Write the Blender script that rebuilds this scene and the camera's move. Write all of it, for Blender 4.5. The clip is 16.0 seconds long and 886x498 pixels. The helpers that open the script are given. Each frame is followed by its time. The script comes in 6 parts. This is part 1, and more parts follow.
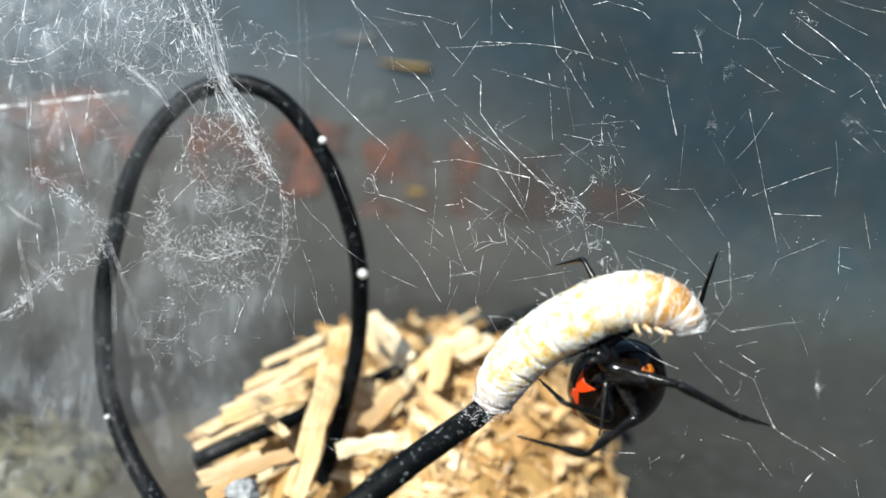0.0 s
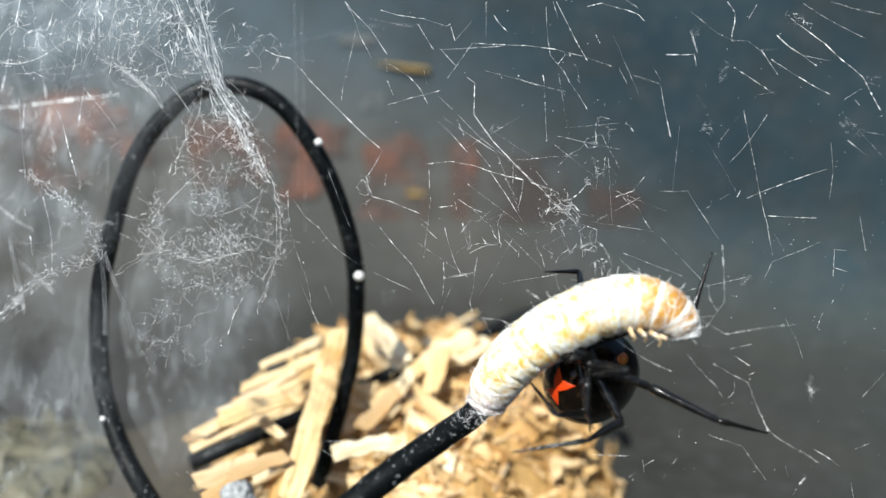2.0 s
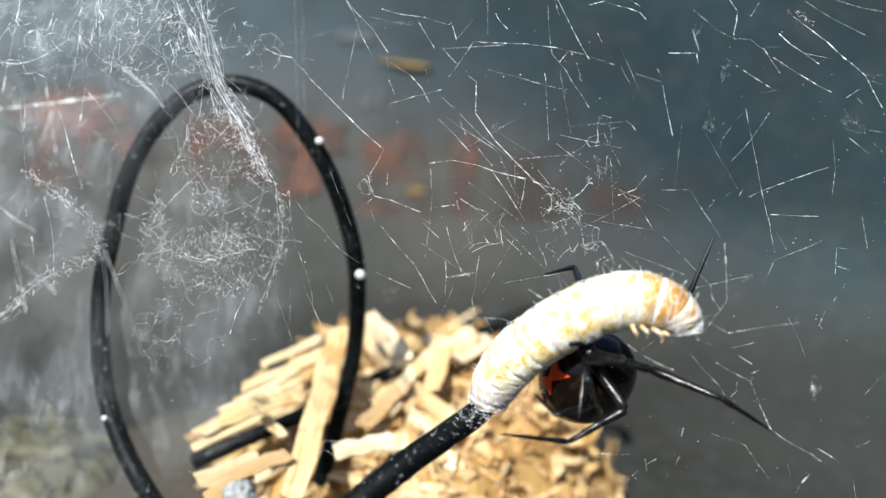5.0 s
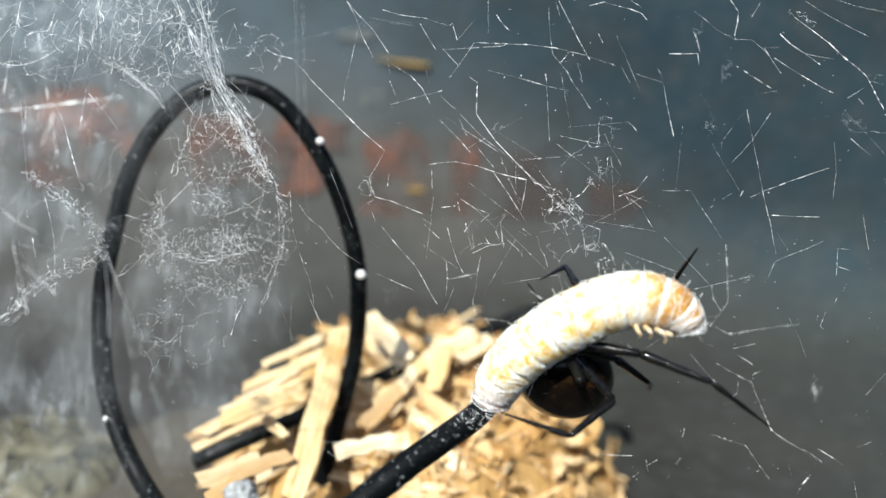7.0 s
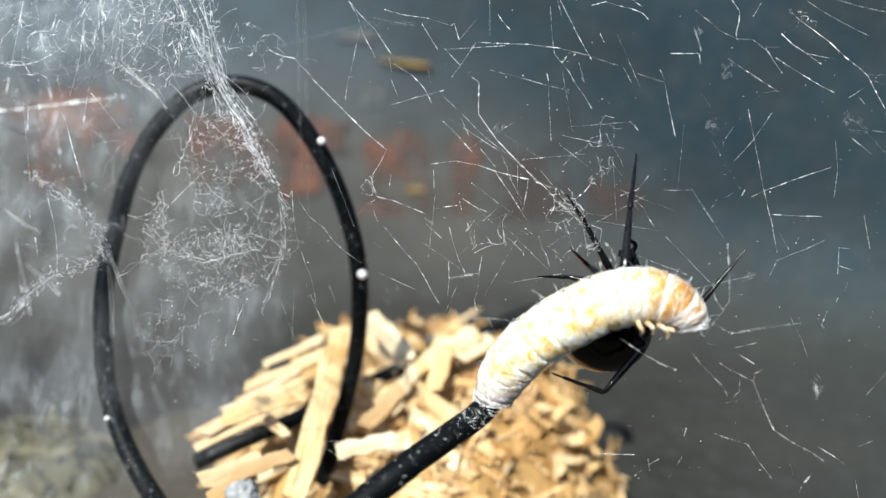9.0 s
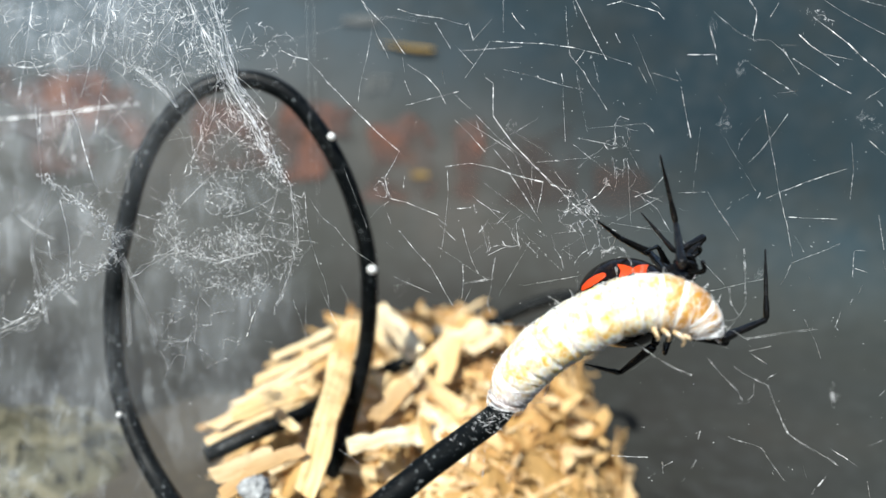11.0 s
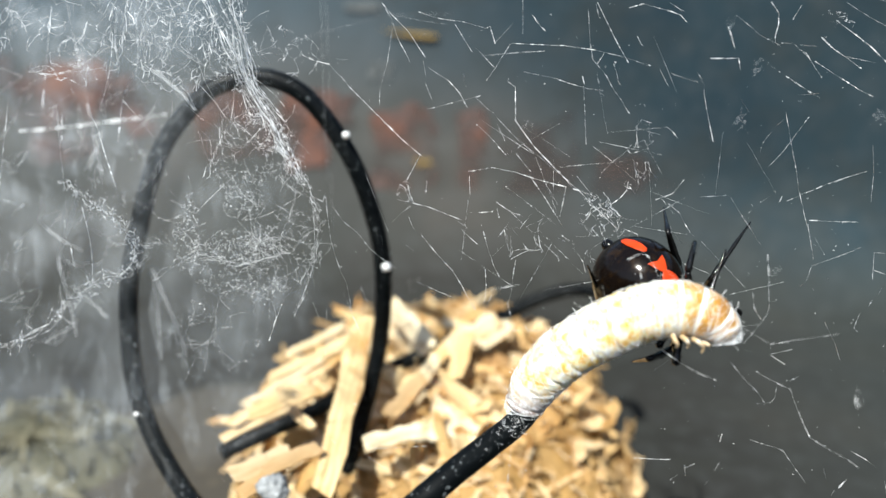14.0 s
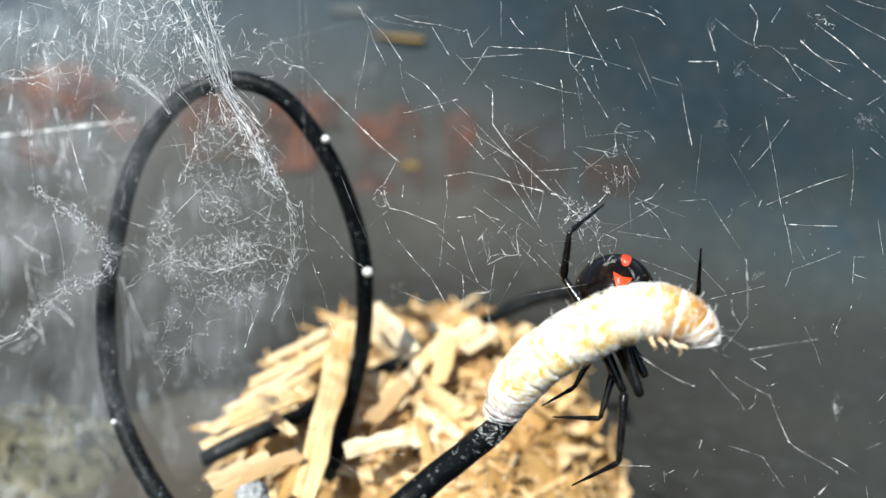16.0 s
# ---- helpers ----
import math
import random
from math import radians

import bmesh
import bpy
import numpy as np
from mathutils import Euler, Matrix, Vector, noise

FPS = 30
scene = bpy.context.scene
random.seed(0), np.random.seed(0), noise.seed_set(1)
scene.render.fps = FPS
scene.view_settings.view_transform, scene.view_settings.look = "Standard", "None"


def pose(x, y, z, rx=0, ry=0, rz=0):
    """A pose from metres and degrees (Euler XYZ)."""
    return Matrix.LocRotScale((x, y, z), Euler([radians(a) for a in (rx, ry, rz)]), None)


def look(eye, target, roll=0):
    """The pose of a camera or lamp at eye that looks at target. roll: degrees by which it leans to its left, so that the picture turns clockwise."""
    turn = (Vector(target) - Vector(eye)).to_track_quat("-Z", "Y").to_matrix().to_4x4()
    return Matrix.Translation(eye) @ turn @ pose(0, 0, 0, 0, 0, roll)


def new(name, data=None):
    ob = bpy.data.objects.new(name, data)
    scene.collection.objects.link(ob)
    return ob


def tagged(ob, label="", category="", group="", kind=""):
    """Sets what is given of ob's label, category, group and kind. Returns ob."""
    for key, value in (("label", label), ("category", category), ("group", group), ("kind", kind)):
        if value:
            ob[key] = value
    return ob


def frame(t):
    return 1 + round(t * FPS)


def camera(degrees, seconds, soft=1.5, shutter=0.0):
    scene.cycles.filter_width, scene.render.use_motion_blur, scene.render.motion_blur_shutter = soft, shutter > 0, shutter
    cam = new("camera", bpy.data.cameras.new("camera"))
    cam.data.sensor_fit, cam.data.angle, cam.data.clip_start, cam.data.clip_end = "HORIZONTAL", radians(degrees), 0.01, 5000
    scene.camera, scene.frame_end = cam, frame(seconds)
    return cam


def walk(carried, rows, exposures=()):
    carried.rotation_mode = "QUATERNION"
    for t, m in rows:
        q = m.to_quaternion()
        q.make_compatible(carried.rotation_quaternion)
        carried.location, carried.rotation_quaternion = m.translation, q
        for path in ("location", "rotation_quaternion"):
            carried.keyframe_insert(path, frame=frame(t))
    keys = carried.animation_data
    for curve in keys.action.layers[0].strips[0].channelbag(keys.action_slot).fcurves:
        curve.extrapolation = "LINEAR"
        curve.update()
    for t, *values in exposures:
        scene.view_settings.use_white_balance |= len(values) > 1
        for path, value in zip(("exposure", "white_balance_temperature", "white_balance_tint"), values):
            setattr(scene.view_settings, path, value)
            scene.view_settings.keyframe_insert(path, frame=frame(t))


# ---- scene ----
MM = 0.001
cam = camera(55.2, 16.0, soft=1.4)
cam.data.dof.use_dof = True
cam.data.dof.focus_distance = 0.120
cam.data.dof.aperture_fstop = 11.5
PATH = [
    (0, 0.00000, -0.00000, 0.12000, 75.000, -0.001, -0.010),
    (0.5, -0.00006, 0.00007, 0.11995, 75.108, -0.088, 0.025),
    (1, -0.00010, 0.00022, 0.12014, 74.966, -0.011, 0.004),
    (1.5, 0.00038, 0.00022, 0.12011, 75.077, 0.025, -0.123),
    (2, 0.00132, 0.00017, 0.11994, 75.144, 0.011, 0.199),
    (2.5, 0.00135, 0.00019, 0.11977, 75.281, 0.064, 0.056),
    (3, 0.00134, 0.00022, 0.11986, 75.241, 0.064, 0.105),
    (3.5, 0.00126, -0.00021, 0.11979, 75.293, 0.070, 0.188),
    (4, 0.00106, 0.00014, 0.12011, 75.109, 0.145, 0.069),
    (6.5, 0.00086, 0.00048, 0.12055, 74.773, 0.120, 0.180),
    (7, 0.00086, 0.00053, 0.12080, 74.715, 0.182, 0.129),
    (7.5, 0.00078, 0.00069, 0.12104, 74.632, 0.257, -0.006),
    (8, 0.00067, 0.00076, 0.12103, 74.612, 0.223, -0.074),
    (8.5, 0.00078, 0.00032, 0.12082, 74.736, 0.226, 0.081),
    (9, 0.00050, 0.00034, 0.12071, 74.745, 0.195, 0.082),
    (11.5, -0.00196, 0.00183, 0.12475, 72.905, 0.181, 0.058),
    (12, -0.00299, 0.00171, 0.12514, 72.773, 0.120, -0.098),
    (12.5, -0.00499, 0.00152, 0.12582, 72.325, 0.045, 0.020),
    (13, -0.00495, 0.00186, 0.12566, 72.276, 0.126, -0.041),
    (13.5, -0.00529, 0.00189, 0.12608, 72.166, 0.073, -0.251),
    (14, -0.00552, 0.00266, 0.12751, 71.735, 0.263, -0.446),
    (14.5, -0.00538, 0.00308, 0.12791, 71.518, 0.198, -0.517),
    (15, -0.00495, 0.00315, 0.12792, 71.581, 0.141, -0.599),
    (15.5, -0.00371, 0.00322, 0.12730, 71.985, 0.158, -0.794),
    (16, -0.00327, 0.00392, 0.12750, 71.894, 0.286, -0.928),
]
walk(cam, [(t, pose(x, y, z, rx, ry, rz)) for t, x, y, z, rx, ry, rz in PATH], [(0, 0.63, 6520, 4), (9, 0.65, 6520, 4), (12, 0.63, 6520, 4), (16, 0.63, 6520, 4)])

# ---- daylight ----
SUN_WAY = Vector((0.28, 0.576, -0.766)).normalized()
world = bpy.data.worlds.new("sky")
scene.world = world
world.use_nodes = True
sky = world.node_tree.nodes.new("ShaderNodeTexSky")
sky.sky_type, sky.sun_disc = "NISHITA", False
sky.sun_elevation, sky.sun_rotation = math.asin(-SUN_WAY.z), math.pi + math.atan2(SUN_WAY.x, SUN_WAY.y)
world.node_tree.links.new(sky.outputs[0], world.node_tree.nodes["Background"].inputs["Color"])
world.node_tree.nodes["Background"].inputs["Strength"].default_value = 0.10
sun_data = bpy.data.lights.new("sun", "SUN")
sun_data.energy, sun_data.angle, sun_data.color = 4.7, radians(0.5), (1.0, 0.985, 0.96)
sun = new("sun", sun_data)
sun.matrix_world = look((-0.2, -1.0, 0.9), Vector((-0.2, -1.0, 0.9)) + SUN_WAY)


# ---- materials ----
class Shade:
    """A node material under construction."""

    def __init__(self, name, rough=0.5, metal=0.0, spec=0.5):
        self.m = bpy.data.materials.new(name)
        self.m.use_nodes = True
        self.t = self.m.node_tree
        self.b = self.t.nodes["Principled BSDF"]
        self.b.inputs["Roughness"].default_value = rough
        self.b.inputs["Metallic"].default_value = metal
        self.b.inputs["Specular IOR Level"].default_value = spec

    def add(self, kind, **values):
        n = self.t.nodes.new(kind)
        for key, v in values.items():
            n.inputs[key.replace("_", " ")].default_value = v
        return n

    def link(self, a, b):
        self.t.links.new(a, b)

    def place(self, stretch=(1, 1, 1)):
        co = self.add("ShaderNodeTexCoord")
        mp = self.add("ShaderNodeMapping")
        mp.inputs["Scale"].default_value = stretch
        self.link(co.outputs["Object"], mp.inputs["Vector"])
        return mp.outputs[0]

    def noise(self, where, scale, detail=4.0, rough=0.6):
        n = self.add("ShaderNodeTexNoise", Scale=scale, Detail=detail, Roughness=rough)
        self.link(where, n.inputs["Vector"])
        return n.outputs["Fac"]

    def ramp(self, fac, stops):
        r = self.add("ShaderNodeValToRGB")
        while len(r.color_ramp.elements) < len(stops):
            r.color_ramp.elements.new(0.5)
        for e, (p, c) in zip(r.color_ramp.elements, stops):
            e.position, e.color = p, (*c, 1) if len(c) == 3 else c
        self.link(fac, r.inputs[0])
        return r.outputs[0]

    def mix(self, fac, a, b, blend="MIX"):
        n = self.t.nodes.new("ShaderNodeMix")
        n.data_type, n.blend_type = "RGBA", blend
        for v, i in ((fac, 0), (a, 6), (b, 7)):
            if hasattr(v, "links"):
                self.link(v, n.inputs[i])
            else:
                n.inputs[i].default_value = v if i == 0 else (*v, 1)
        return n.outputs[2]

    def colour(self, v):
        self.link(v, self.b.inputs["Base Color"])

    def bump(self, fac, strength, distance):
        n = self.add("ShaderNodeBump", Strength=strength, Distance=distance)
        self.link(fac, n.inputs["Height"])
        self.link(n.outputs[0], self.b.inputs["Normal"])


def plastic_material(name, dark, mid, pale, rough=0.38):
    s = Shade(name, rough, spec=0.15)
    where = s.place()
    broad = s.noise(where, 9.0, 3.0)
    fine = s.noise(where, 160.0, 5.0, 0.7)
    base = s.ramp(broad, [(0.3, dark), (0.5, mid), (0.72, pale)])
    dust = s.ramp(fine, [(0.48, (0, 0, 0)), (0.8, (0.35, 0.35, 0.35))])
    s.colour(s.mix(dust, base, (0.09, 0.092, 0.094)))
    s.link(s.ramp(fine, [(0.3, (0.62,) * 3), (0.7, (0.9,) * 3)]), s.b.inputs["Roughness"])
    s.bump(broad, 0.2, 0.002)
    return s.m


def back_material():
    """The back wall and floor: slate blue above and to one side, a warmer grey lower down, dusty all over; haze in the
    west and shade at the foot are put into the colour.
    """
    s = Shade("slate_plastic", 0.75, spec=0.15)
    where = s.place()
    broad = s.noise(where, 14.0, 3.0, 0.55)
    fine = s.noise(where, 160.0, 5.0, 0.7)
    parts = s.add("ShaderNodeSeparateXYZ")
    s.link(where, parts.inputs[0])
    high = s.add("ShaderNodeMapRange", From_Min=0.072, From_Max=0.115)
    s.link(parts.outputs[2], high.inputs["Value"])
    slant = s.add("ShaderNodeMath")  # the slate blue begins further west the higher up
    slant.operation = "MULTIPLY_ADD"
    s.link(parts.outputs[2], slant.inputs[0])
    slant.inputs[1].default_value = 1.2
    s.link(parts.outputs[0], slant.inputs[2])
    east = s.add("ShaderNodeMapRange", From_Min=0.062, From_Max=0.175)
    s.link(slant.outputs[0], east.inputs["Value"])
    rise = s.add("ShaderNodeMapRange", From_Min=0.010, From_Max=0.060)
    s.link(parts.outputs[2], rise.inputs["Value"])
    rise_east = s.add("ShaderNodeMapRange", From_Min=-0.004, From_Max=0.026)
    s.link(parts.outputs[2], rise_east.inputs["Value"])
    # warm and cold are lightened for the haze over west and middle
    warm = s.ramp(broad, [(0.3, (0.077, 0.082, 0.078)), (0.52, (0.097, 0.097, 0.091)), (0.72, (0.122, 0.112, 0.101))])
    # darker tone painted for the shade low down behind the heap
    warm_shade = s.ramp(broad, [(0.3, (0.024, 0.0245, 0.022)), (0.55, (0.028, 0.027, 0.0245)), (0.75, (0.035, 0.032, 0.028))])
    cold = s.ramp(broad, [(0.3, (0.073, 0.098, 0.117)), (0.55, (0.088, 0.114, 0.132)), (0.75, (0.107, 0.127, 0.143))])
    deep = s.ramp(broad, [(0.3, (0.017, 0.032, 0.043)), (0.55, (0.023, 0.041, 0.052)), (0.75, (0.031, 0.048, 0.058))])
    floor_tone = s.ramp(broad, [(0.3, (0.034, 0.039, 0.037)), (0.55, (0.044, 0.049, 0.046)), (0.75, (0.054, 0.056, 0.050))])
    dust = s.ramp(fine, [(0.48, (0, 0, 0)), (0.8, (0.35, 0.35, 0.35))])
    grime = s.ramp(s.noise(where, 46.0, 3.0, 0.6), [(0.42, (0, 0, 0)), (0.68, (0.42, 0.42, 0.42))])  # smears a coin wide of brown dirt
    wall = s.mix(east.outputs[0], s.mix(high.outputs[0], s.mix(rise.outputs[0], warm_shade, warm), cold), s.mix(rise_east.outputs[0], floor_tone, deep))
    s.colour(s.mix(dust, s.mix(grime, wall, (0.037, 0.039, 0.034)), (0.09, 0.097, 0.10)))
    s.bump(broad, 0.2, 0.002)
    return s.m


def print_material(name, tones, cover):
    """Old print, half rubbed away."""
    s = Shade(name, 0.8, spec=0.15)
    where = s.place()
    worn = s.noise(where, 85.0, 4.0, 0.6)
    gone = s.noise(where, 48.0, 5.0, 0.65)
    s.colour(s.ramp(worn, [(0.36, tones[0]), (0.52, tones[1]), (0.68, tones[2])]))
    s.link(s.ramp(gone, [(0.38, (0.0,) * 3), (0.60, (cover,) * 3)]), s.b.inputs["Alpha"])
    return s.m


def wood_material(name, tones, along=(60, 900, 900), vein=(0.40, 0.24, 0.09), stain=(0.45, 0.27, 0.09)):
    s = Shade(name, 0.75, spec=0.25)
    info = s.add("ShaderNodeObjectInfo")
    isle = s.add("ShaderNodeNewGeometry")
    where = s.place(along)
    grain = s.noise(where, 1.0, 6.0, 0.65)
    patch = s.noise(s.place(), 120.0, 3.0)
    both = s.add("ShaderNodeMath")
    both.operation = "ADD"
    s.link(info.outputs["Random"], both.inputs[0])
    s.link(isle.outputs["Random Per Island"], both.inputs[1])
    part_of = s.add("ShaderNodeMath")
    part_of.operation = "FRACT"
    s.link(both.outputs[0], part_of.inputs[0])
    tone = s.ramp(part_of.outputs[0], [(0.0, tones[0]), (0.4, tones[1]), (0.8, tones[2]), (1.0, tones[3])])
    tone = s.mix(s.ramp(grain, [(0.34, (0.25,) * 3), (0.58, (1.0,) * 3)]), vein, tone)
    tone = s.mix(s.ramp(patch, [(0.50, (0, 0, 0)), (0.70, (0.75,) * 3)]), tone, stain)
    s.colour(tone)
    s.bump(grain, 0.4, 0.0004)
    return s.m


def cable_material():
    s = Shade("black_rubber", 0.3, spec=0.13)
    where = s.place()
    dust = s.noise(where, 1500.0, 5.0, 0.7)
    smear = s.noise(where, 140.0, 3.0)
    s.colour(s.mix(s.ramp(dust, [(0.61, (0, 0, 0)), (0.68, (0.9,) * 3)]), (0.002, 0.003, 0.0035), (0.36, 0.39, 0.40)))
    s.link(s.ramp(smear, [(0.35, (0.34,) * 3), (0.65, (0.6,) * 3)]), s.b.inputs["Roughness"])
    s.bump(dust, 0.25, 0.0002)
    return s.m


def silk_material(name, cut, scale, white=0.85):
    """Silk that shows fully only along some stretches: its glints are put into the alpha."""
    s = Shade(name, 0.35, spec=0.8)
    s.b.inputs["Base Color"].default_value = (white, white, white, 1)
    where = s.place()
    seen = s.ramp(s.noise(where, scale, 3.0, 0.7), [(cut - 0.10, (0.30,) * 3), (cut + 0.02, (1, 1, 1))])
    s.link(seen, s.b.inputs["Alpha"])
    return s.m


def film_material():
    """A sheet of silk so fine that it reads as a pale veil with holes, thinning out to its edges."""
    s = Shade("silk_film", 0.6, spec=0.2)
    s.b.inputs["Base Color"].default_value = (0.72, 0.77, 0.82, 1)
    where = s.place()
    broad = s.noise(where, 60.0, 4.0, 0.6)
    fine = s.noise(s.place((1, 0.3, 1)), 500.0, 4.0, 0.7)
    cover = s.mix(0.38, s.ramp(broad, [(0.38, (0.045,) * 3), (0.74, (0.24,) * 3)]), s.ramp(fine, [(0.50, (0.0,) * 3), (0.80, (0.5,) * 3)]))
    edge = s.add("ShaderNodeAttribute")
    edge.attribute_name = "cover"
    thin = s.add("ShaderNodeMath")
    thin.operation = "MULTIPLY"
    s.link(cover, thin.inputs[0])
    s.link(edge.outputs["Fac"], thin.inputs[1])
    s.link(thin.outputs[0], s.b.inputs["Alpha"])
    return s.m


def worm_material(name, pale):
    """Larva skin: cream, with amber mottling that takes over towards the head."""
    s = Shade(name, 0.33, spec=0.6)
    where = s.place()
    mott = s.noise(where, 520.0, 6.0, 0.68)
    dots = s.noise(where, 1500.0, 3.0)
    skin = s.ramp(mott, [(0.38, (0.80, 0.46, 0.08)), (0.475, (0.89, 0.72, 0.36)), (0.58, (0.95, 0.93, 0.86))])
    ripe = s.ramp(mott, [(0.34, (0.34, 0.14, 0.015)), (0.52, (0.54, 0.27, 0.045)), (0.70, (0.80, 0.60, 0.28))])
    parts = s.add("ShaderNodeSeparateXYZ")
    s.link(where, parts.inputs[0])
    along = s.add("ShaderNodeMapRange", From_Min=0.0040, From_Max=0.0070)
    s.link(parts.outputs[0], along.inputs["Value"])
    skin = s.mix(along.outputs[0], skin, ripe)
    tail = s.add("ShaderNodeMapRange", From_Min=-0.0090, From_Max=-0.0128)
    s.link(parts.outputs[2], tail.inputs["Value"])
    wrapped = s.ramp(s.noise(s.place((1, 1, 0.5)), 900.0, 5.0, 0.7), [(0.36, (0.30, 0.20, 0.15)), (0.52, (0.46, 0.38, 0.36)), (0.66, (0.78, 0.74, 0.74))])
    skin = s.mix(tail.outputs[0], skin, wrapped)
    s.colour(s.mix(s.ramp(dots, [(0.5, (0, 0, 0)), (0.75, (0.55,) * 3)]), skin, pale))
    s.bump(mott, 0.35, 0.0005)
    s.b.inputs["Subsurface Weight"].default_value = 0.15
    s.b.inputs["Subsurface Radius"].default_value = (0.0015, 0.0008, 0.0003)
    return s.m


def plain_material(name, colour, rough, spec=0.5, speck=None, scale=600.0, relief=0.15):
    s = Shade(name, rough, spec=spec)
    n = s.noise(s.place(), scale, 4.0)
    s.colour(s.mix(s.ramp(n, [(0.5, (0, 0, 0)), (0.75, (1, 1, 1))]), colour, speck or tuple(min(1, c * 1.5 + 0.01) for c in colour)))
    s.bump(n, relief, 0.0002)
    return s.m


TUB = plastic_material("grey_plastic", (0.028, 0.033, 0.037), (0.042, 0.046, 0.048), (0.052, 0.053, 0.053))
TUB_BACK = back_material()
CONCRETE = plain_material("concrete", (0.22, 0.21, 0.20), 0.85, 0.3, scale=60.0)
INK_RED = print_material("red_print", ((0.120, 0.091, 0.082), (0.155, 0.091, 0.077), (0.226, 0.102, 0.067)), 0.92)
INK_FAINT = print_material("faded_print", ((0.083, 0.071, 0.067), (0.097, 0.074, 0.067), (0.115, 0.077, 0.067)), 0.6)
INK_PALE = plain_material("pale_print", (0.135, 0.142, 0.142), 0.8, 0.15, (0.105, 0.110, 0.110), 60.0)
CHIP = wood_material("pale_aspen", [(0.616, 0.380, 0.140), (0.836, 0.620, 0.335), (0.930, 0.800, 0.558), (0.462, 0.240, 0.074)], stain=(0.506, 0.240, 0.056))
CHIP_BROWN = wood_material("brown_aspen", [(0.374, 0.200, 0.065), (0.660, 0.440, 0.195), (0.858, 0.660, 0.400), (0.297, 0.150, 0.047)], vein=(0.374, 0.200, 0.065), stain=(0.374, 0.190, 0.056))
DUFF = wood_material("wood_dust", [(0.30, 0.17, 0.06), (0.34, 0.20, 0.07), (0.40, 0.25, 0.10), (0.26, 0.14, 0.05)], (300, 300, 300))
# shavings with the dimness of a hazy reflection put into their tones
DIM_WOOD = wood_material("dimmed_wood", [(0.115, 0.105, 0.07), (0.145, 0.132, 0.085), (0.175, 0.158, 0.10), (0.10, 0.096, 0.065)], vein=(0.11, 0.10, 0.065), stain=(0.115, 0.11, 0.072))
DUST = plain_material("grey_dust", (0.065, 0.058, 0.048), 0.9, 0.2, (0.095, 0.083, 0.062), 260.0)
CABLE = cable_material()
SILK = silk_material("silk", 0.48, 300.0, 0.9)
SILK_DASH = silk_material("dashed_silk", 0.53, 420.0)
SILK_FAINT = silk_material("faint_silk", 0.56, 300.0, 0.7)
SILK_DENSE = silk_material("dense_silk", 0.42, 700.0, 0.9)
SILK_HAIR = silk_material("silk_hair", 0.55, 420.0, 0.9)
FILM = film_material()
WORM = worm_material("larva_skin", (0.94, 0.93, 0.90))
WORM_EDGE = plain_material("larva_band", (0.80, 0.62, 0.34), 0.35, 0.6, (0.93, 0.90, 0.84), 700.0)
WORM_RING = plain_material("larva_ring", (0.90, 0.86, 0.76), 0.35, 0.6, (0.95, 0.94, 0.92), 700.0)
LEG_BLACK = plain_material("leg_chitin", (0.005, 0.005, 0.005), 0.15, 0.42, (0.018, 0.016, 0.014), 1500.0, 0.4)
BLACK = plain_material("black_chitin", (0.003, 0.003, 0.003), 0.14, 0.42, (0.010, 0.008, 0.007), 1500.0, 0.5)
BELLY = plain_material("dark_abdomen", (0.005, 0.003, 0.002), 0.15, 0.26, (0.022, 0.012, 0.005), 700.0, 0.3)
RED = plain_material("red_mark", (0.62, 0.048, 0.005), 0.35, 0.5, (0.70, 0.085, 0.010), 900.0)
AMBER = plain_material("amber_joint", (0.42, 0.10, 0.006), 0.3, 0.5, (0.75, 0.32, 0.03), 1300.0)
WHITE = plain_material("white_bead", (0.82, 0.82, 0.80), 0.4, 0.5)
LIMB = plain_material("larva_limb", (0.60, 0.43, 0.24), 0.4, 0.5, (0.88, 0.84, 0.76), 1200.0)
FLUFF = plain_material("matted_silk", (0.30, 0.31, 0.315), 0.9, 0.2, (0.66, 0.68, 0.69), 1100.0)
STRAW = plain_material("dry_straw", (0.25, 0.17, 0.065), 0.8, 0.15, scale=200.0)


# ---- building helpers ----
def mesh_of(name, verts, faces, material, smooth=False):
    me = bpy.data.meshes.new(name)
    me.from_pydata([tuple(v) for v in verts], [], faces)
    me.materials.append(material)
    me.polygons.foreach_set("use_smooth", [smooth] * len(me.polygons))
    me.update()
    return me


def part(name, me, parent=None, label="", at=None):
    """Links a mesh (or a bmesh's mesh) as one object under a thing or part."""
    ob = new(name, me)
    ob.parent = parent
    if at is not None:
        ob.matrix_basis = at
    return tagged(ob, label)


def group_at(name, m, label, category, group="", kind=""):
    ob = new(name)
    ob.empty_display_size = 0.01
    ob.matrix_basis = m
    return tagged(ob, label, category, group, kind)


def spline(points, steps):
    """A smooth line through the points (Catmull-Rom); points may carry more than three numbers."""
    p = np.array(points, float)
    p = np.vstack([2 * p[0] - p[1], p, 2 * p[-1] - p[-2]])
    out = []
    for i in range(1, len(p) - 2):
        for k in range(steps):
            u = k / steps
            out.append(0.5 * (2 * p[i] + (p[i + 1] - p[i - 1]) * u + (2 * p[i - 1] - 5 * p[i] + 4 * p[i + 1] - p[i + 2]) * u * u
                              + (3 * p[i] - p[i - 1] - 3 * p[i + 1] + p[i + 2]) * u ** 3))
    out.append(p[-2])
    return np.array(out)


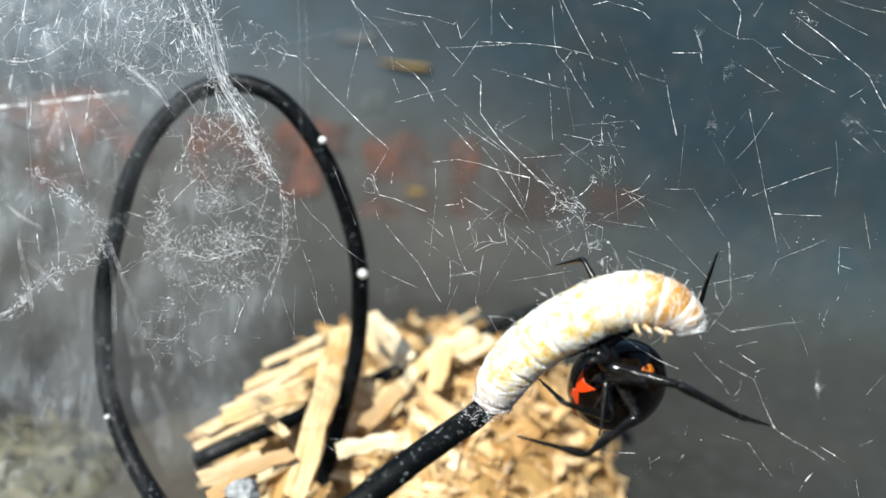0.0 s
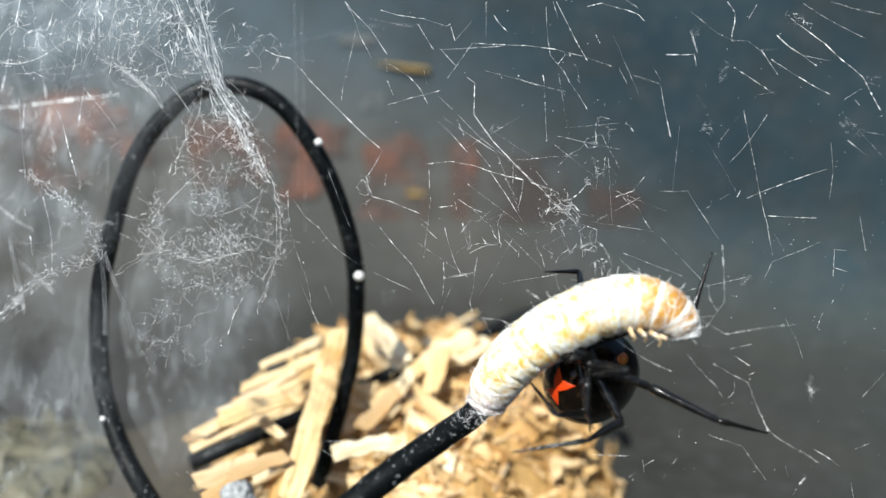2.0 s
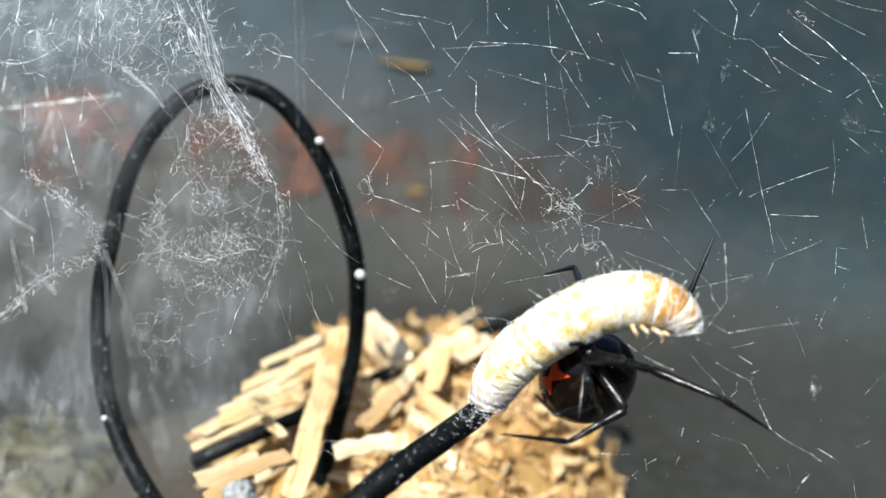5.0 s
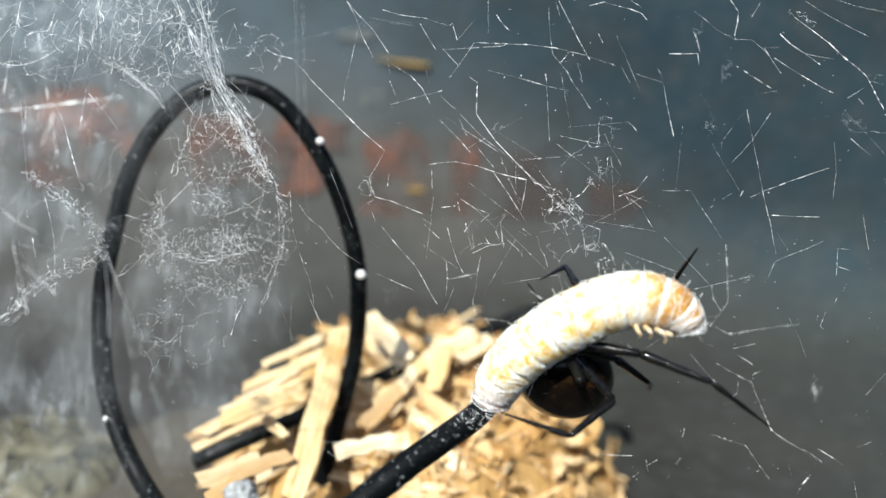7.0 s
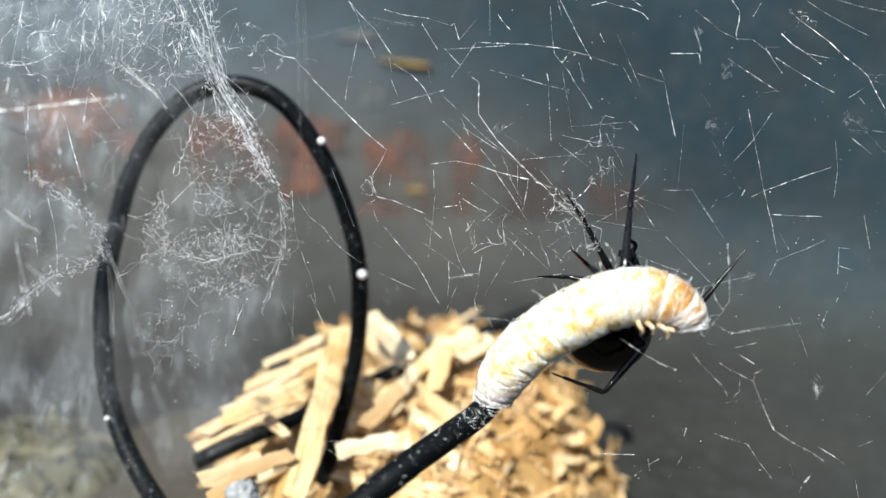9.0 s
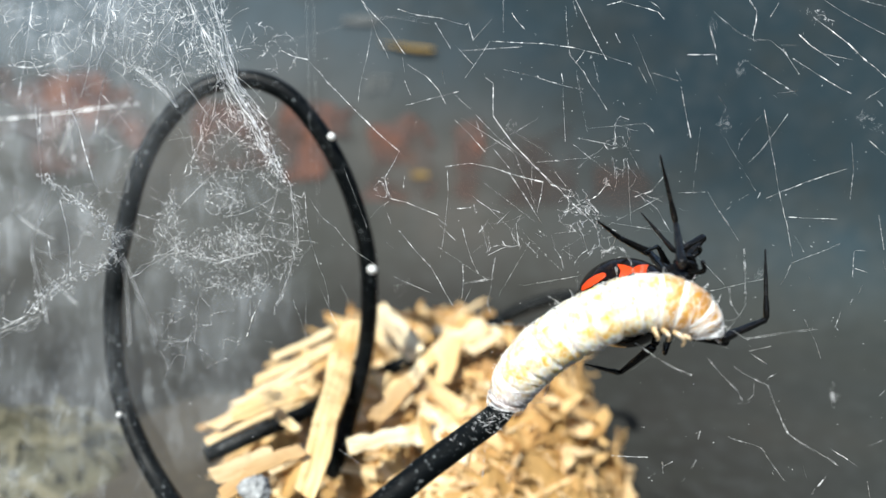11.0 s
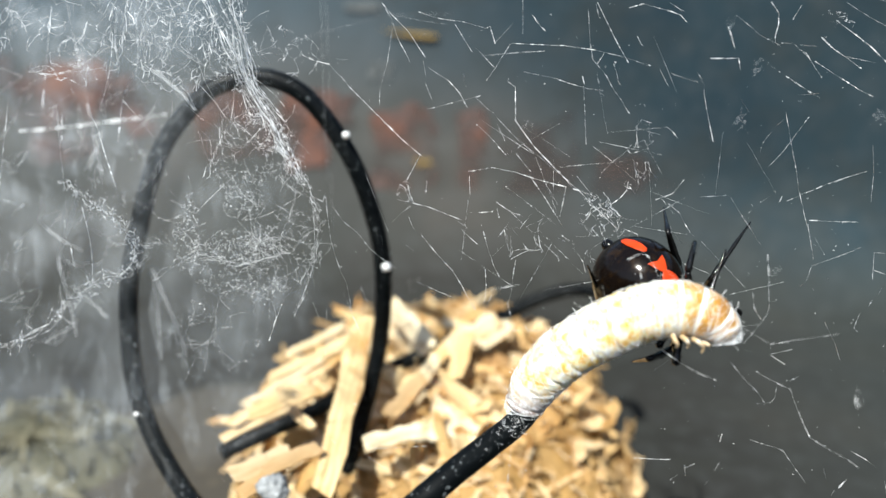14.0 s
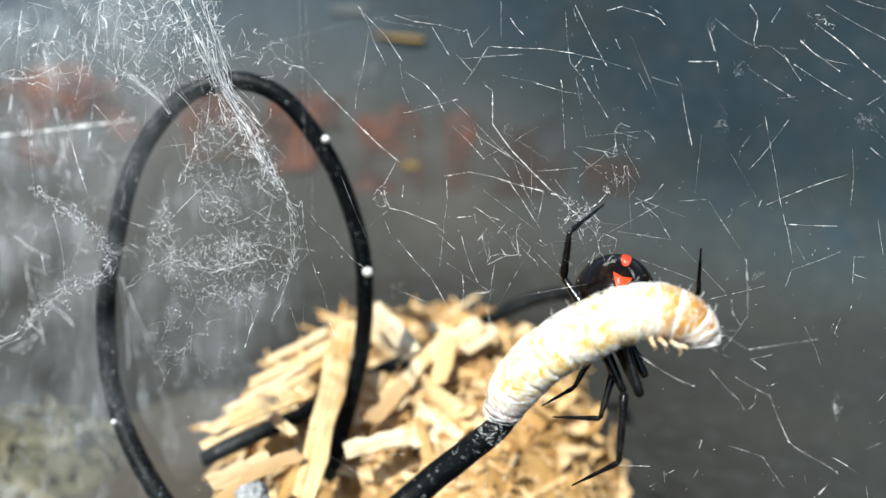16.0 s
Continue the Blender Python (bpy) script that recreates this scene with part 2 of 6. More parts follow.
def tube(points, radii, sides, cap=True):
    """Vertices and faces of a tube along points, carried without twist."""
    pts = [Vector(p[:3]) for p in points]
    n = len(pts)
    verts, faces = [], []
    ahead = (pts[1] - pts[0]).normalized()
    side = ahead.orthogonal().normalized()
    for i, p in enumerate(pts):
        way = (pts[min(i + 1, n - 1)] - pts[max(i - 1, 0)]).normalized()
        side = (side - way * side.dot(way)).normalized()
        up = way.cross(side)
        r = radii[i] if hasattr(radii, "__len__") else radii
        for k in range(sides):
            a = 2 * math.pi * k / sides
            verts.append(p + (side * math.cos(a) + up * math.sin(a)) * r)
    for i in range(n - 1):
        for k in range(sides):
            a, b = i * sides + k, i * sides + (k + 1) % sides
            faces.append((a, b, b + sides, a + sides))
    if cap:
        faces.append(tuple(reversed(range(sides))))
        faces.append(tuple((n - 1) * sides + k for k in range(sides)))
    return verts, faces


def ball(radii, rings=16, segs=24, bend=None):
    """Vertices and faces of an ellipsoid, x along its poles; bend reshapes each vertex."""
    verts, faces = [], []
    for i in range(rings + 1):
        th = math.pi * i / rings
        for k in range(segs):
            a = 2 * math.pi * k / segs
            v = Vector((radii[0] * math.cos(th), radii[1] * math.sin(th) * math.cos(a), radii[2] * math.sin(th) * math.sin(a)))
            verts.append(bend(v) if bend else v)
    for i in range(rings):
        for k in range(segs):
            a, b = i * segs + k, i * segs + (k + 1) % segs
            faces.append((a, a + segs, b + segs, b))
    return verts, faces


def box(sx, sy, sz, centre=(0, 0, 0), bevel=0.0, material=TUB, name="box"):
    bm = bmesh.new()
    bmesh.ops.create_cube(bm, size=1, matrix=Matrix.Translation(centre) @ Matrix.Diagonal((sx, sy, sz, 1)))
    if bevel:
        bmesh.ops.bevel(bm, geom=bm.edges[:], offset=bevel, segments=3, affect="EDGES", profile=0.5)
    me = bpy.data.meshes.new(name)
    bm.to_mesh(me)
    bm.free()
    me.materials.append(material)
    return me


# ---- the tub, set on concrete ----
X0, X1, Y0, Y1, HIGH, THICK = -0.30, 0.21, -0.17, 0.34, 0.165, 0.003


def tub():
    ground = part("ground", mesh_of("ground", [(-300, -300, -0.004), (300, -300, -0.004), (300, 300, -0.004), (-300, 300, -0.004)], [(0, 1, 2, 3)], CONCRETE))
    tagged(ground, "pale grey concrete ground under the plastic tub", "ground", kind="structure")
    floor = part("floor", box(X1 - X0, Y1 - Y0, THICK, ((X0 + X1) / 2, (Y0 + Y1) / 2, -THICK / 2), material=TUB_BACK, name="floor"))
    tagged(floor, "scuffed dark grey plastic tub floor with dust", "floor", kind="structure")
    # the back wall runs into the floor in a rounded cove
    cove = 0.05
    line = [(Y1, HIGH)] + [(Y1, cove + 0.02)] + [(Y1 - cove + cove * math.cos(a), cove - cove * math.sin(a)) for a in np.linspace(0, math.pi / 2, 25)]
    n = len(line)
    front = [(x, y, z + (0.0004 if z > 0.0001 else 0.00002)) for x in (X0, X1) for y, z in line]
    rear = [(x, Y1 + THICK, z) for x in (X0, X1) for z in (HIGH, 0.0004)]
    verts = front + front + rear  # the rear and the ends have corners of their own, so that the face keeps its soft curve
    e, r = 2 * n, 4 * n
    faces = [(i, i + 1, n + i + 1, n + i) for i in range(n - 1)]
    faces += [(r, e, e + n, r + 2), (r, r + 2, r + 3, r + 1), (e + n - 1, r + 1, r + 3, e + 2 * n - 1)]
    faces += [tuple([e + i for i in range(n)][::-1] + [r, r + 1]), tuple([e + i for i in range(n, 2 * n)] + [r + 3, r + 2])]
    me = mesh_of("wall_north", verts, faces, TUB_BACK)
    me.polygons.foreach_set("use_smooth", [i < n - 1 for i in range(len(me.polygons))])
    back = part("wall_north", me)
    tagged(back, "dusty slate grey plastic tub wall with faded print", "wall", kind="structure")
    for name, sx, sy, cx, cy in (("wall_west", THICK, Y1 - Y0, X0 - THICK / 2, (Y0 + Y1) / 2), ("wall_east", THICK, Y1 - Y0, X1 + THICK / 2, (Y0 + Y1) / 2),
                                 ("wall_south", X1 - X0, THICK, (X0 + X1) / 2, Y0 - THICK / 2)):
        ob = part(name, box(sx, sy, HIGH, (cx, cy, HIGH / 2), name=name))
        tagged(ob, "dark grey plastic tub wall, dull and dusty", "wall", kind="structure")
    return back


BACK = tub()


def print_block(name, x0, z0, x1, z1, material, lean=0.0):
    """A worn printed block, a raised film on the back wall."""
    rnd = random.Random(x0 * 7919 + z0)
    edge, rough = [], min(3.0, 0.18 * min(abs(x1 - x0), abs(z1 - z0)))
    for a, b in (((x0, z0), (x1, z0)), ((x1, z0), (x1, z1)), ((x1, z1), (x0, z1)), ((x0, z1), (x0, z0))):
        for k in range(6):
            u = k / 6
            edge.append((a[0] + (b[0] - a[0]) * u + rnd.uniform(-1, 1) * rough, a[1] + (b[1] - a[1]) * u + rnd.uniform(-1, 1) * rough))
    edge = [(x + lean * (z - z0), z) for x, z in edge]
    n = len(edge)
    y = Y1 - 0.0006 - rnd.uniform(0, 0.0008)
    verts = [(x * MM, y, z * MM) for x, z in edge] + [(x * MM, Y1 - 0.0001, z * MM) for x, z in edge]
    faces = [tuple(range(n))] + [(i, (i + 1) % n, n + (i + 1) % n, n + i) for i in range(n)]
    return part(name, mesh_of(name, verts, faces, material), BACK)


print_block("print_mark", -178.2, 71.5, -169.3, 96.1, INK_RED, 0.00)
print_block("print_mark", -170.0, 55.3, -141.7, 92.8, INK_RED, 0.00)
print_block("print_mark", -143.4, 73.8, -130.7, 96.1, INK_RED, -0.20)
print_block("print_mark", -130.5, 65.8, -118.1, 87.3, INK_RED, -0.30)
print_block("print_mark", -103.2, 56.5, -73.5, 81.7, INK_RED, 0.00)
print_block("print_mark", -68.1, 68.8, -38.7, 81.7, INK_RED, 0.00)
print_block("print_mark", -65.5, 51.8, -51.0, 67.8, INK_RED, 0.00)
print_block("print_mark", -32.4, 37.6, -6.5, 74.9, INK_RED, 0.00)
print_block("print_mark", 1.5, 35.2, 13.2, 73.8, INK_RED, 0.00)
print_block("print_mark", 20.7, 31.6, 51.0, 71.0, INK_FAINT, 0.00)
print_block("print_mark", 57.7, 31.1, 79.7, 55.3, INK_FAINT, 0.00)
print_block("print_mark", 83.6, 28.7, 111.2, 42.4, INK_FAINT, 0.00)
print_block("print_mark", -32.3, 86.8, -28.8, 92.8, INK_PALE, 0.00)
print_block("print_mark", -27.7, 91.3, -22.3, 92.8, INK_PALE, 0.00)
print_block("print_mark", -26.0, 86.8, -24.1, 90.8, INK_PALE, 0.00)
print_block("print_mark", -14.5, 52.5, -8.0, 54.6, STRAW, 0.00)
print_block("print_mark", -40.5, 112.6, -27.2, 115.6, INK_PALE, 0.00)


# ---- the heap of wood shavings ----
def heap_height(x, y, cx, cy, rx, ry, top):
    """Height of a heap in metres at (x, y)."""
    u = math.hypot((x - cx) / rx, (y - cy) / ry)
    n = noise.noise(Vector((x * 60, y * 60, 3.1))) * 0.10 + noise.noise(Vector((x * 190, y * 190, 7.7))) * 0.05
    return max(0.0, top * (1 - max(0.0, u + n) ** 4.0)) if u + n < 1 else 0.0


def chip_mesh(name, length, width, thick, curl, rnd, material=CHIP, taper=0.4):
    """One shaving: a thin split strip, ragged at both ends and curled along its length."""
    n = 5
    verts, faces = [], []
    for i in range(n + 1):
        u = i / n - 0.5
        w = width * (1 - taper * abs(2 * u) ** 3) * rnd.uniform(0.88, 1.08)
        a = u * curl
        x = (math.sin(a) / curl * length) if curl else u * length
        z = ((1 - math.cos(a)) / curl * length) if curl else 0
        skew = rnd.uniform(-0.12, 0.12) * width
        for s, t in ((-0.5, 0), (0.5, 0), (0.5, 1), (-0.5, 1)):
            verts.append((x + (rnd.uniform(-0.5, 0.5) * min(width * 1.6, 0.2 * length) if i in (0, n) else 0), s * w + skew, z + t * thick * rnd.uniform(0.8, 1.1)))
    for i in range(n):
        for k in range(4):
            a, b = 4 * i + k, 4 * i + (k + 1) % 4
            faces.append((a, b, b + 4, a + 4))
    faces += [(3, 2, 1, 0), (4 * n, 4 * n + 1, 4 * n + 2, 4 * n + 3)]
    return mesh_of(name, verts, faces, material)


CHIP_RND = random.Random(11)
CHIP_MESHES = [chip_mesh("wood_chip", l * MM, w * MM, t * MM, c, CHIP_RND) for l, w, t, c in
               ((20, 4.6, 0.7, 0.3), (14, 6.0, 0.5, 0.9), (25, 3.0, 0.9, 0.15), (9, 4.6, 0.5, 1.4), (28, 3.4, 1.0, 0.2), (8, 3.0, 0.6, 0.6), (16, 7.0, 0.5, 1.1), (12, 1.8, 0.8, 0.3), (18, 1.2, 0.6, 0.2), (14, 0.9, 0.6, 0.4), (22, 1.6, 0.7, 0.15), (10, 1.1, 0.5, 0.6))]

BROWN_MESHES = [chip_mesh("wood_chip", l * MM, w * MM, t * MM, c, CHIP_RND, CHIP_BROWN) for l, w, t, c in
                ((13, 4.6, 0.4, 1.5), (10, 6.0, 0.4, 2.2), (15, 3.2, 0.5, 0.9), (9, 6.5, 0.35, 2.7), (16, 2.4, 0.6, 0.5), (8, 4.2, 0.4, 0.8), (17, 1.1, 0.5, 0.7), (13, 0.8, 0.5, 1.1))]
DIM_MESHES = [chip_mesh("wood_chip", l * MM, w * MM, t * MM, c, CHIP_RND, DIM_WOOD) for l, w, t, c in ((16, 4.0, 0.7, 0.3), (12, 5.0, 0.6, 0.9), (20, 2.6, 0.9, 0.15))]


def heap(cx, cy, rx, ry, top, chips, seed, label, meshes, core, litter, east=None):
    """A heap of shavings; east names another kind of chips that lies on its right-hand slope."""
    ob = group_at("wood_shavings_heap", pose(cx, cy, 0), label, "wood shavings")
    n = 56
    verts, faces = [], []
    for j in range(n + 1):
        for i in range(n + 1):
            x, y = cx + rx * 1.05 * (2 * i / n - 1), cy + ry * 1.05 * (2 * j / n - 1)
            verts.append((x - cx, y - cy, heap_height(x, y, cx, cy, rx, ry, top) + 0.0003))
    for j in range(n):
        for i in range(n):
            a = j * (n + 1) + i
            quad = (a, a + 1, a + n + 2, a + n + 1)
            if max(verts[q][2] for q in quad) > 0.001:
                faces.append(quad)
    part("packed_core", mesh_of("packed_core", verts, faces, core), ob, "packed fine wood dust")
    rnd = random.Random(seed)
    pale_v, pale_f = [], []

    def settle(x, y, steep):
        z = heap_height(x, y, cx, cy, rx, ry, top)
        e = 0.002
        gx = (heap_height(x + e, y, cx, cy, rx, ry, top) - heap_height(x - e, y, cx, cy, rx, ry, top)) / (2 * e)
        gy = (heap_height(x, y + e, cx, cy, rx, ry, top) - heap_height(x, y - e, cx, cy, rx, ry, top)) / (2 * e)
        up = Vector((-max(-3, min(3, gx)), -max(-3, min(3, gy)), 1)).normalized()
        m = up.to_track_quat("Z", "Y").to_matrix().to_4x4()
        return Matrix.Translation((x - cx, y - cy, z + 0.0006 + rnd.uniform(0, 0.002))) @ m @ pose(0, 0, 0, rnd.gauss(0, steep), rnd.gauss(0, steep), rnd.uniform(0, 360))

    for k in range(chips):
        r, a = math.sqrt(rnd.random()) * 0.97, rnd.uniform(0, 2 * math.pi)
        x, y = cx + rx * r * math.cos(a), cy + ry * r * math.sin(a)
        dull = east and x - cx > 0.006 + rnd.gauss(0, 0.006)
        part("wood_chip", rnd.choice(east if dull else meshes), ob, at=settle(x, y, 24 if dull else 15))
    dull_v, dull_f = [], []
    for k in range(chips * 13):
        r, a = math.sqrt(rnd.random()) * 1.0, rnd.uniform(0, 2 * math.pi)
        m = settle(cx + rx * r * math.cos(a), cy + ry * r * math.sin(a), 30)
        dull = east and rx * r * math.cos(a) > 0.006 + rnd.gauss(0, 0.008)
        if dull and k % 3:
            continue
        fine_v, fine_f = (dull_v, dull_f) if dull else (pale_v, pale_f)
        l, w, t = rnd.uniform(2, 8) * MM, rnd.uniform(0.4, 1.6) * MM, rnd.uniform(0.2, 0.5) * MM
        o = len(fine_v)
        for sx, sy, sz in ((-1, -1, 0), (1, -.6, 0), (1, .6, 0), (-1, 1, 0), (-1, -1, 1), (1, -.6, 1), (1, .6, 1), (-1, 1, 1)):
            fine_v.append(m @ Vector((sx * l / 2, sy * w / 2, sz * t)))
        fine_f += [tuple(o + i for i in f) for f in ((3, 2, 1, 0), (4, 5, 6, 7), (0, 1, 5, 4), (1, 2, 6, 5), (2, 3, 7, 6), (3, 0, 4, 7))]
    if not chips:
        return ob
    fine = part("fine_litter", mesh_of("fine_litter", pale_v, pale_f, litter), ob, "fine pale splinters and wood fibres")
    fine["kind"] = "stuff"
    if east:
        fine = part("fine_litter", mesh_of("fine_litter", dull_v, dull_f, CHIP_BROWN), ob, "fine brown wood fibres")
        fine["kind"] = "stuff"
    return ob


heap(*(-0.006, 0.19, 0.05, 0.053, 0.0395), 285, 5, "heap of pale golden wood shavings and splinters", CHIP_MESHES, DUFF, CHIP, BROWN_MESHES)
# stands in for the main heap's dim reflection at the left
heap(-0.120, 0.202, 0.034, 0.026, 0.011, 14, 8, "small dim ghost heap of wood shavings", DIM_MESHES, DIM_WOOD, DIM_WOOD)
heap(-0.058, 0.196, 0.060, 0.056, 0.003, 0, 9, "thin spread of brown wood dust on the tub floor", DIM_MESHES, DUST, DUST)


def splinter(a, b, width, thick, name, label):
    """A long split splinter lying from a to b, in millimetres."""
    a, b = Vector(a) * MM, Vector(b) * MM
    rnd = random.Random(int(a.x * 1e6))
    me = chip_mesh(name, (b - a).length, width * MM, thick * MM, 0.05, rnd, taper=0.1)
    way = (b - a).normalized()
    up = Vector((0, -0.75, 0.65))
    up = (up - way * up.dot(way)).normalized()
    m = Matrix((way, up.cross(way), up)).transposed().to_4x4()
    m.translation = (a + b) / 2
    ob = part(name, me, None, at=m)
    return tagged(ob, label, "wood splinter", "splinters on the heap")


splinter((-26.5, 135.4, 37.9), (-21.1, 165.2, 56.6), 4.8, 1.2, "wood_splinter", "long pale split splinter leaning on the heap")
splinter((-46.7, 150.8, 42.2), (-28.9, 164.7, 47.9), 2.3, 1.0, "wood_splinter", "broad pale splinter lying across the heap")
splinter((-2.6, 166.9, 43.5), (0.8, 177.9, 49.9), 3.6, 0.9, "wood_splinter", "short pale splinter with square ends")
splinter((-16.8, 185.3, 54.2), (-7.9, 173.3, 48.0), 5.0, 0.8, "wood_splinter", "golden shaving with a ragged edge")
splinter((-34.7, 151.9, 45.6), (-30.0, 148.1, 42.7), 2.0, 0.8, "wood_splinter", "small pale sliver across the cable")
splinter((-47.9, 150.0, 39.8), (-27.6, 163.0, 44.6), 2.0, 0.9, "wood_splinter", "pale splinter split off beside its twin")
splinter((-41.4, 160.2, 44.7), (-24.0, 170.4, 48.9), 1.9, 0.8, "wood_splinter", "narrow golden splinter with frayed ends")
splinter((-44.0, 156.0, 44.4), (-30.5, 164.0, 49.4), 1.5, 0.7, "wood_splinter", "thin golden splinter between two pale ones")
splinter((-37.0, 166.0, 50.6), (-25.5, 174.0, 53.4), 1.6, 0.7, "wood_splinter", "thin pale splinter at the heap's shoulder")
splinter((-40.1, 161.5, 47.4), (-22.5, 171.9, 51.6), 2.1, 0.9, "wood_splinter", "pale narrow splinter on the heap")
splinter((-11.0, 161.1, 41.1), (-6.0, 171.1, 47.6), 2.6, 0.8, "wood_splinter", "thin pale splinter on the heap")
splinter((-42.2, 134.2, 41.5), (-32.7, 140.7, 42.3), 3.6, 0.8, "wood_splinter", "pale splinter at the heap's foot")
splinter((-40.1, 129.9, 40.6), (-34.1, 136.4, 41.8), 3.0, 0.8, "wood_splinter", "short pale splinter at the heap's foot")
splinter((-36.2, 133.6, 43.0), (-27.3, 140.1, 44.0), 2.6, 0.7, "wood_splinter", "thin pale splinter across the heap")
splinter((-41.3, 144.4, 48.5), (-28.9, 151.1, 50.2), 3.4, 0.9, "wood_splinter", "pale split splinter lying flat")
splinter((-6.9, 172.4, 44.7), (1.0, 180.0, 49.9), 3.6, 0.9, "wood_splinter", "pale square-ended splinter over the buried cable")
splinter((-3.2, 174.2, 47.6), (8.0, 181.5, 51.8), 4.6, 0.8, "wood_splinter", "broad golden shaving over the buried cable")
splinter((-16.5, 156.7, 40.1), (-9.3, 164.3, 45.4), 3.4, 0.8, "wood_splinter", "pale curled shaving on the heap")
splinter((-13.8, 163.6, 42.9), (-5.2, 170.5, 45.5), 3.0, 0.8, "wood_splinter", "thin golden splinter on the heap")
splinter((3.3, 175.1, 47.2), (10.9, 182.1, 49.9), 3.2, 0.8, "wood_splinter", "short golden shaving on the heap")
splinter((-19.4, 142.8, 42.6), (-9.2, 148.9, 42.0), 3.0, 0.8, "wood_splinter", "pale narrow splinter beside the cable")


# ---- the black cable ----
def cable(name, points, radius, label):
    line = spline([tuple(c * MM for c in p) for p in points], 10)
    v, f = tube(line, radius * MM, 14)
    ob = part(name, mesh_of(name, v, f, CABLE, True))
    return tagged(ob, label, "cable")


cable("cable", [(8.4, 103.4, 75.4), (5.5, 102.8, 70.7), (1.2, 99.2, 69.0), (-3.1, 95.7, 67.5), (-7.2, 92.6, 65.6), (-11.8, 90.3, 62.8), (-20.4, 94.2, 54.2), (-33.7, 109.0, 43.8), (-45.8, 125.6, 39.9), (-52.5, 133.4, 42.0), (-57.6, 138.2, 48.4), (-61.0, 142.4, 56.4), (-62.1, 145.7, 65.0), (-62.0, 148.6, 73.8), (-60.2, 151.5, 82.7), (-58.1, 153.7, 90.8), (-55.0, 155.6, 97.8), (-50.3, 157.2, 103.8), (-45.1, 158.2, 107.7), (-37.4, 159.1, 109.0), (-30.8, 158.9, 106.6), (-25.7, 158.5, 101.1), (-21.2, 158.4, 93.1), (-18.3, 159.2, 84.2), (-16.6, 159.8, 75.0), (-16.4, 159.4, 65.8), (-17.4, 159.9, 56.0), (-19.1, 157.8, 48.3), (-21.0, 156.1, 41.7), (-22.8, 153.4, 35.6), (-24.5, 154.0, 30.2)], 1.7, "glossy black rubber cable bent into an upright loop")
cable("cable", [(-48.5, 149.6, 36.8), (-46.2, 151.2, 37.3), (-39.9, 153.4, 39.4), (-30.5, 158.6, 41.5), (-27.0, 166.1, 40.4), (-22.0, 175.1, 39.5), (-15.9, 178.6, 41.0), (-10.7, 177.4, 44.0), (-4.3, 180.0, 45.9), (2.2, 190.1, 45.1), (10.5, 194.7, 46.8), (19.0, 197.6, 49.9), (27.9, 197.2, 52.5), (35.5, 196.8, 50.8), (37.9, 191.4, 46.3)], 1.65, "black cable half buried in the wood shavings")


def bead(x, y, z, r, squash=0.9):
    rnd = random.Random(int(x * 31 + z * 17))
    v, f = ball((r * MM, r * MM * squash, r * MM), 8, 12, lambda p: p * (1 + 0.12 * noise.noise(p * 900)))
    ob = part("white_bead", mesh_of("white_bead", v, f, WHITE, True), at=pose(x * MM, y * MM, z * MM, rnd.uniform(0, 90)))
    return tagged(ob, "small chalky white blob stuck on the black cable", "bead", "white blobs on the cable")


bead(-22.1, 155.4, 99.0, 0.75)
bead(-15.6, 158.1, 72.6, 0.95)
bead(-22.5, 157.7, 36.4, 0.80)
bead(-59.8, 138.1, 52.0, 0.50)


def straw():
    """A dry blade of straw leaning on the back wall."""
    pts = spline([(-27.0, 339.0, 105.4), (-20.7, 338.8, 104.4), (-12.9, 338.8, 103.2), (-5.0, 338.9, 102.5)], 6)
    v, f = tube(pts * MM, np.array([0.15, 0.5, 0.9, 1.1, 1.0, 0.3])[np.linspace(0, 5, len(pts)).astype(int)] * MM, 8)
    ob = part("straw_blade", mesh_of("straw_blade", v, f, STRAW, True))
    return tagged(ob, "dry yellow straw blade stuck to the wall", "straw")


straw()


def silk_ball(x, y, z, r):
    v, f = ball([r * MM * k for k in (1, 0.9, 0.8)], 30, 44, lambda p: p * (0.95 + 0.3 * noise.noise(p * 420) + 0.18 * noise.noise(p * 1300) + 0.14 * noise.noise(p * 3600)))
    ob = part("silk_ball", mesh_of("silk_ball", v, f, FLUFF, True), at=pose(x * MM, y * MM, z * MM))
    return tagged(ob, "small greyish ball of matted silk on the shavings", "silk ball")


silk_ball(-34.9, 132.0, 40.6, 3.1)


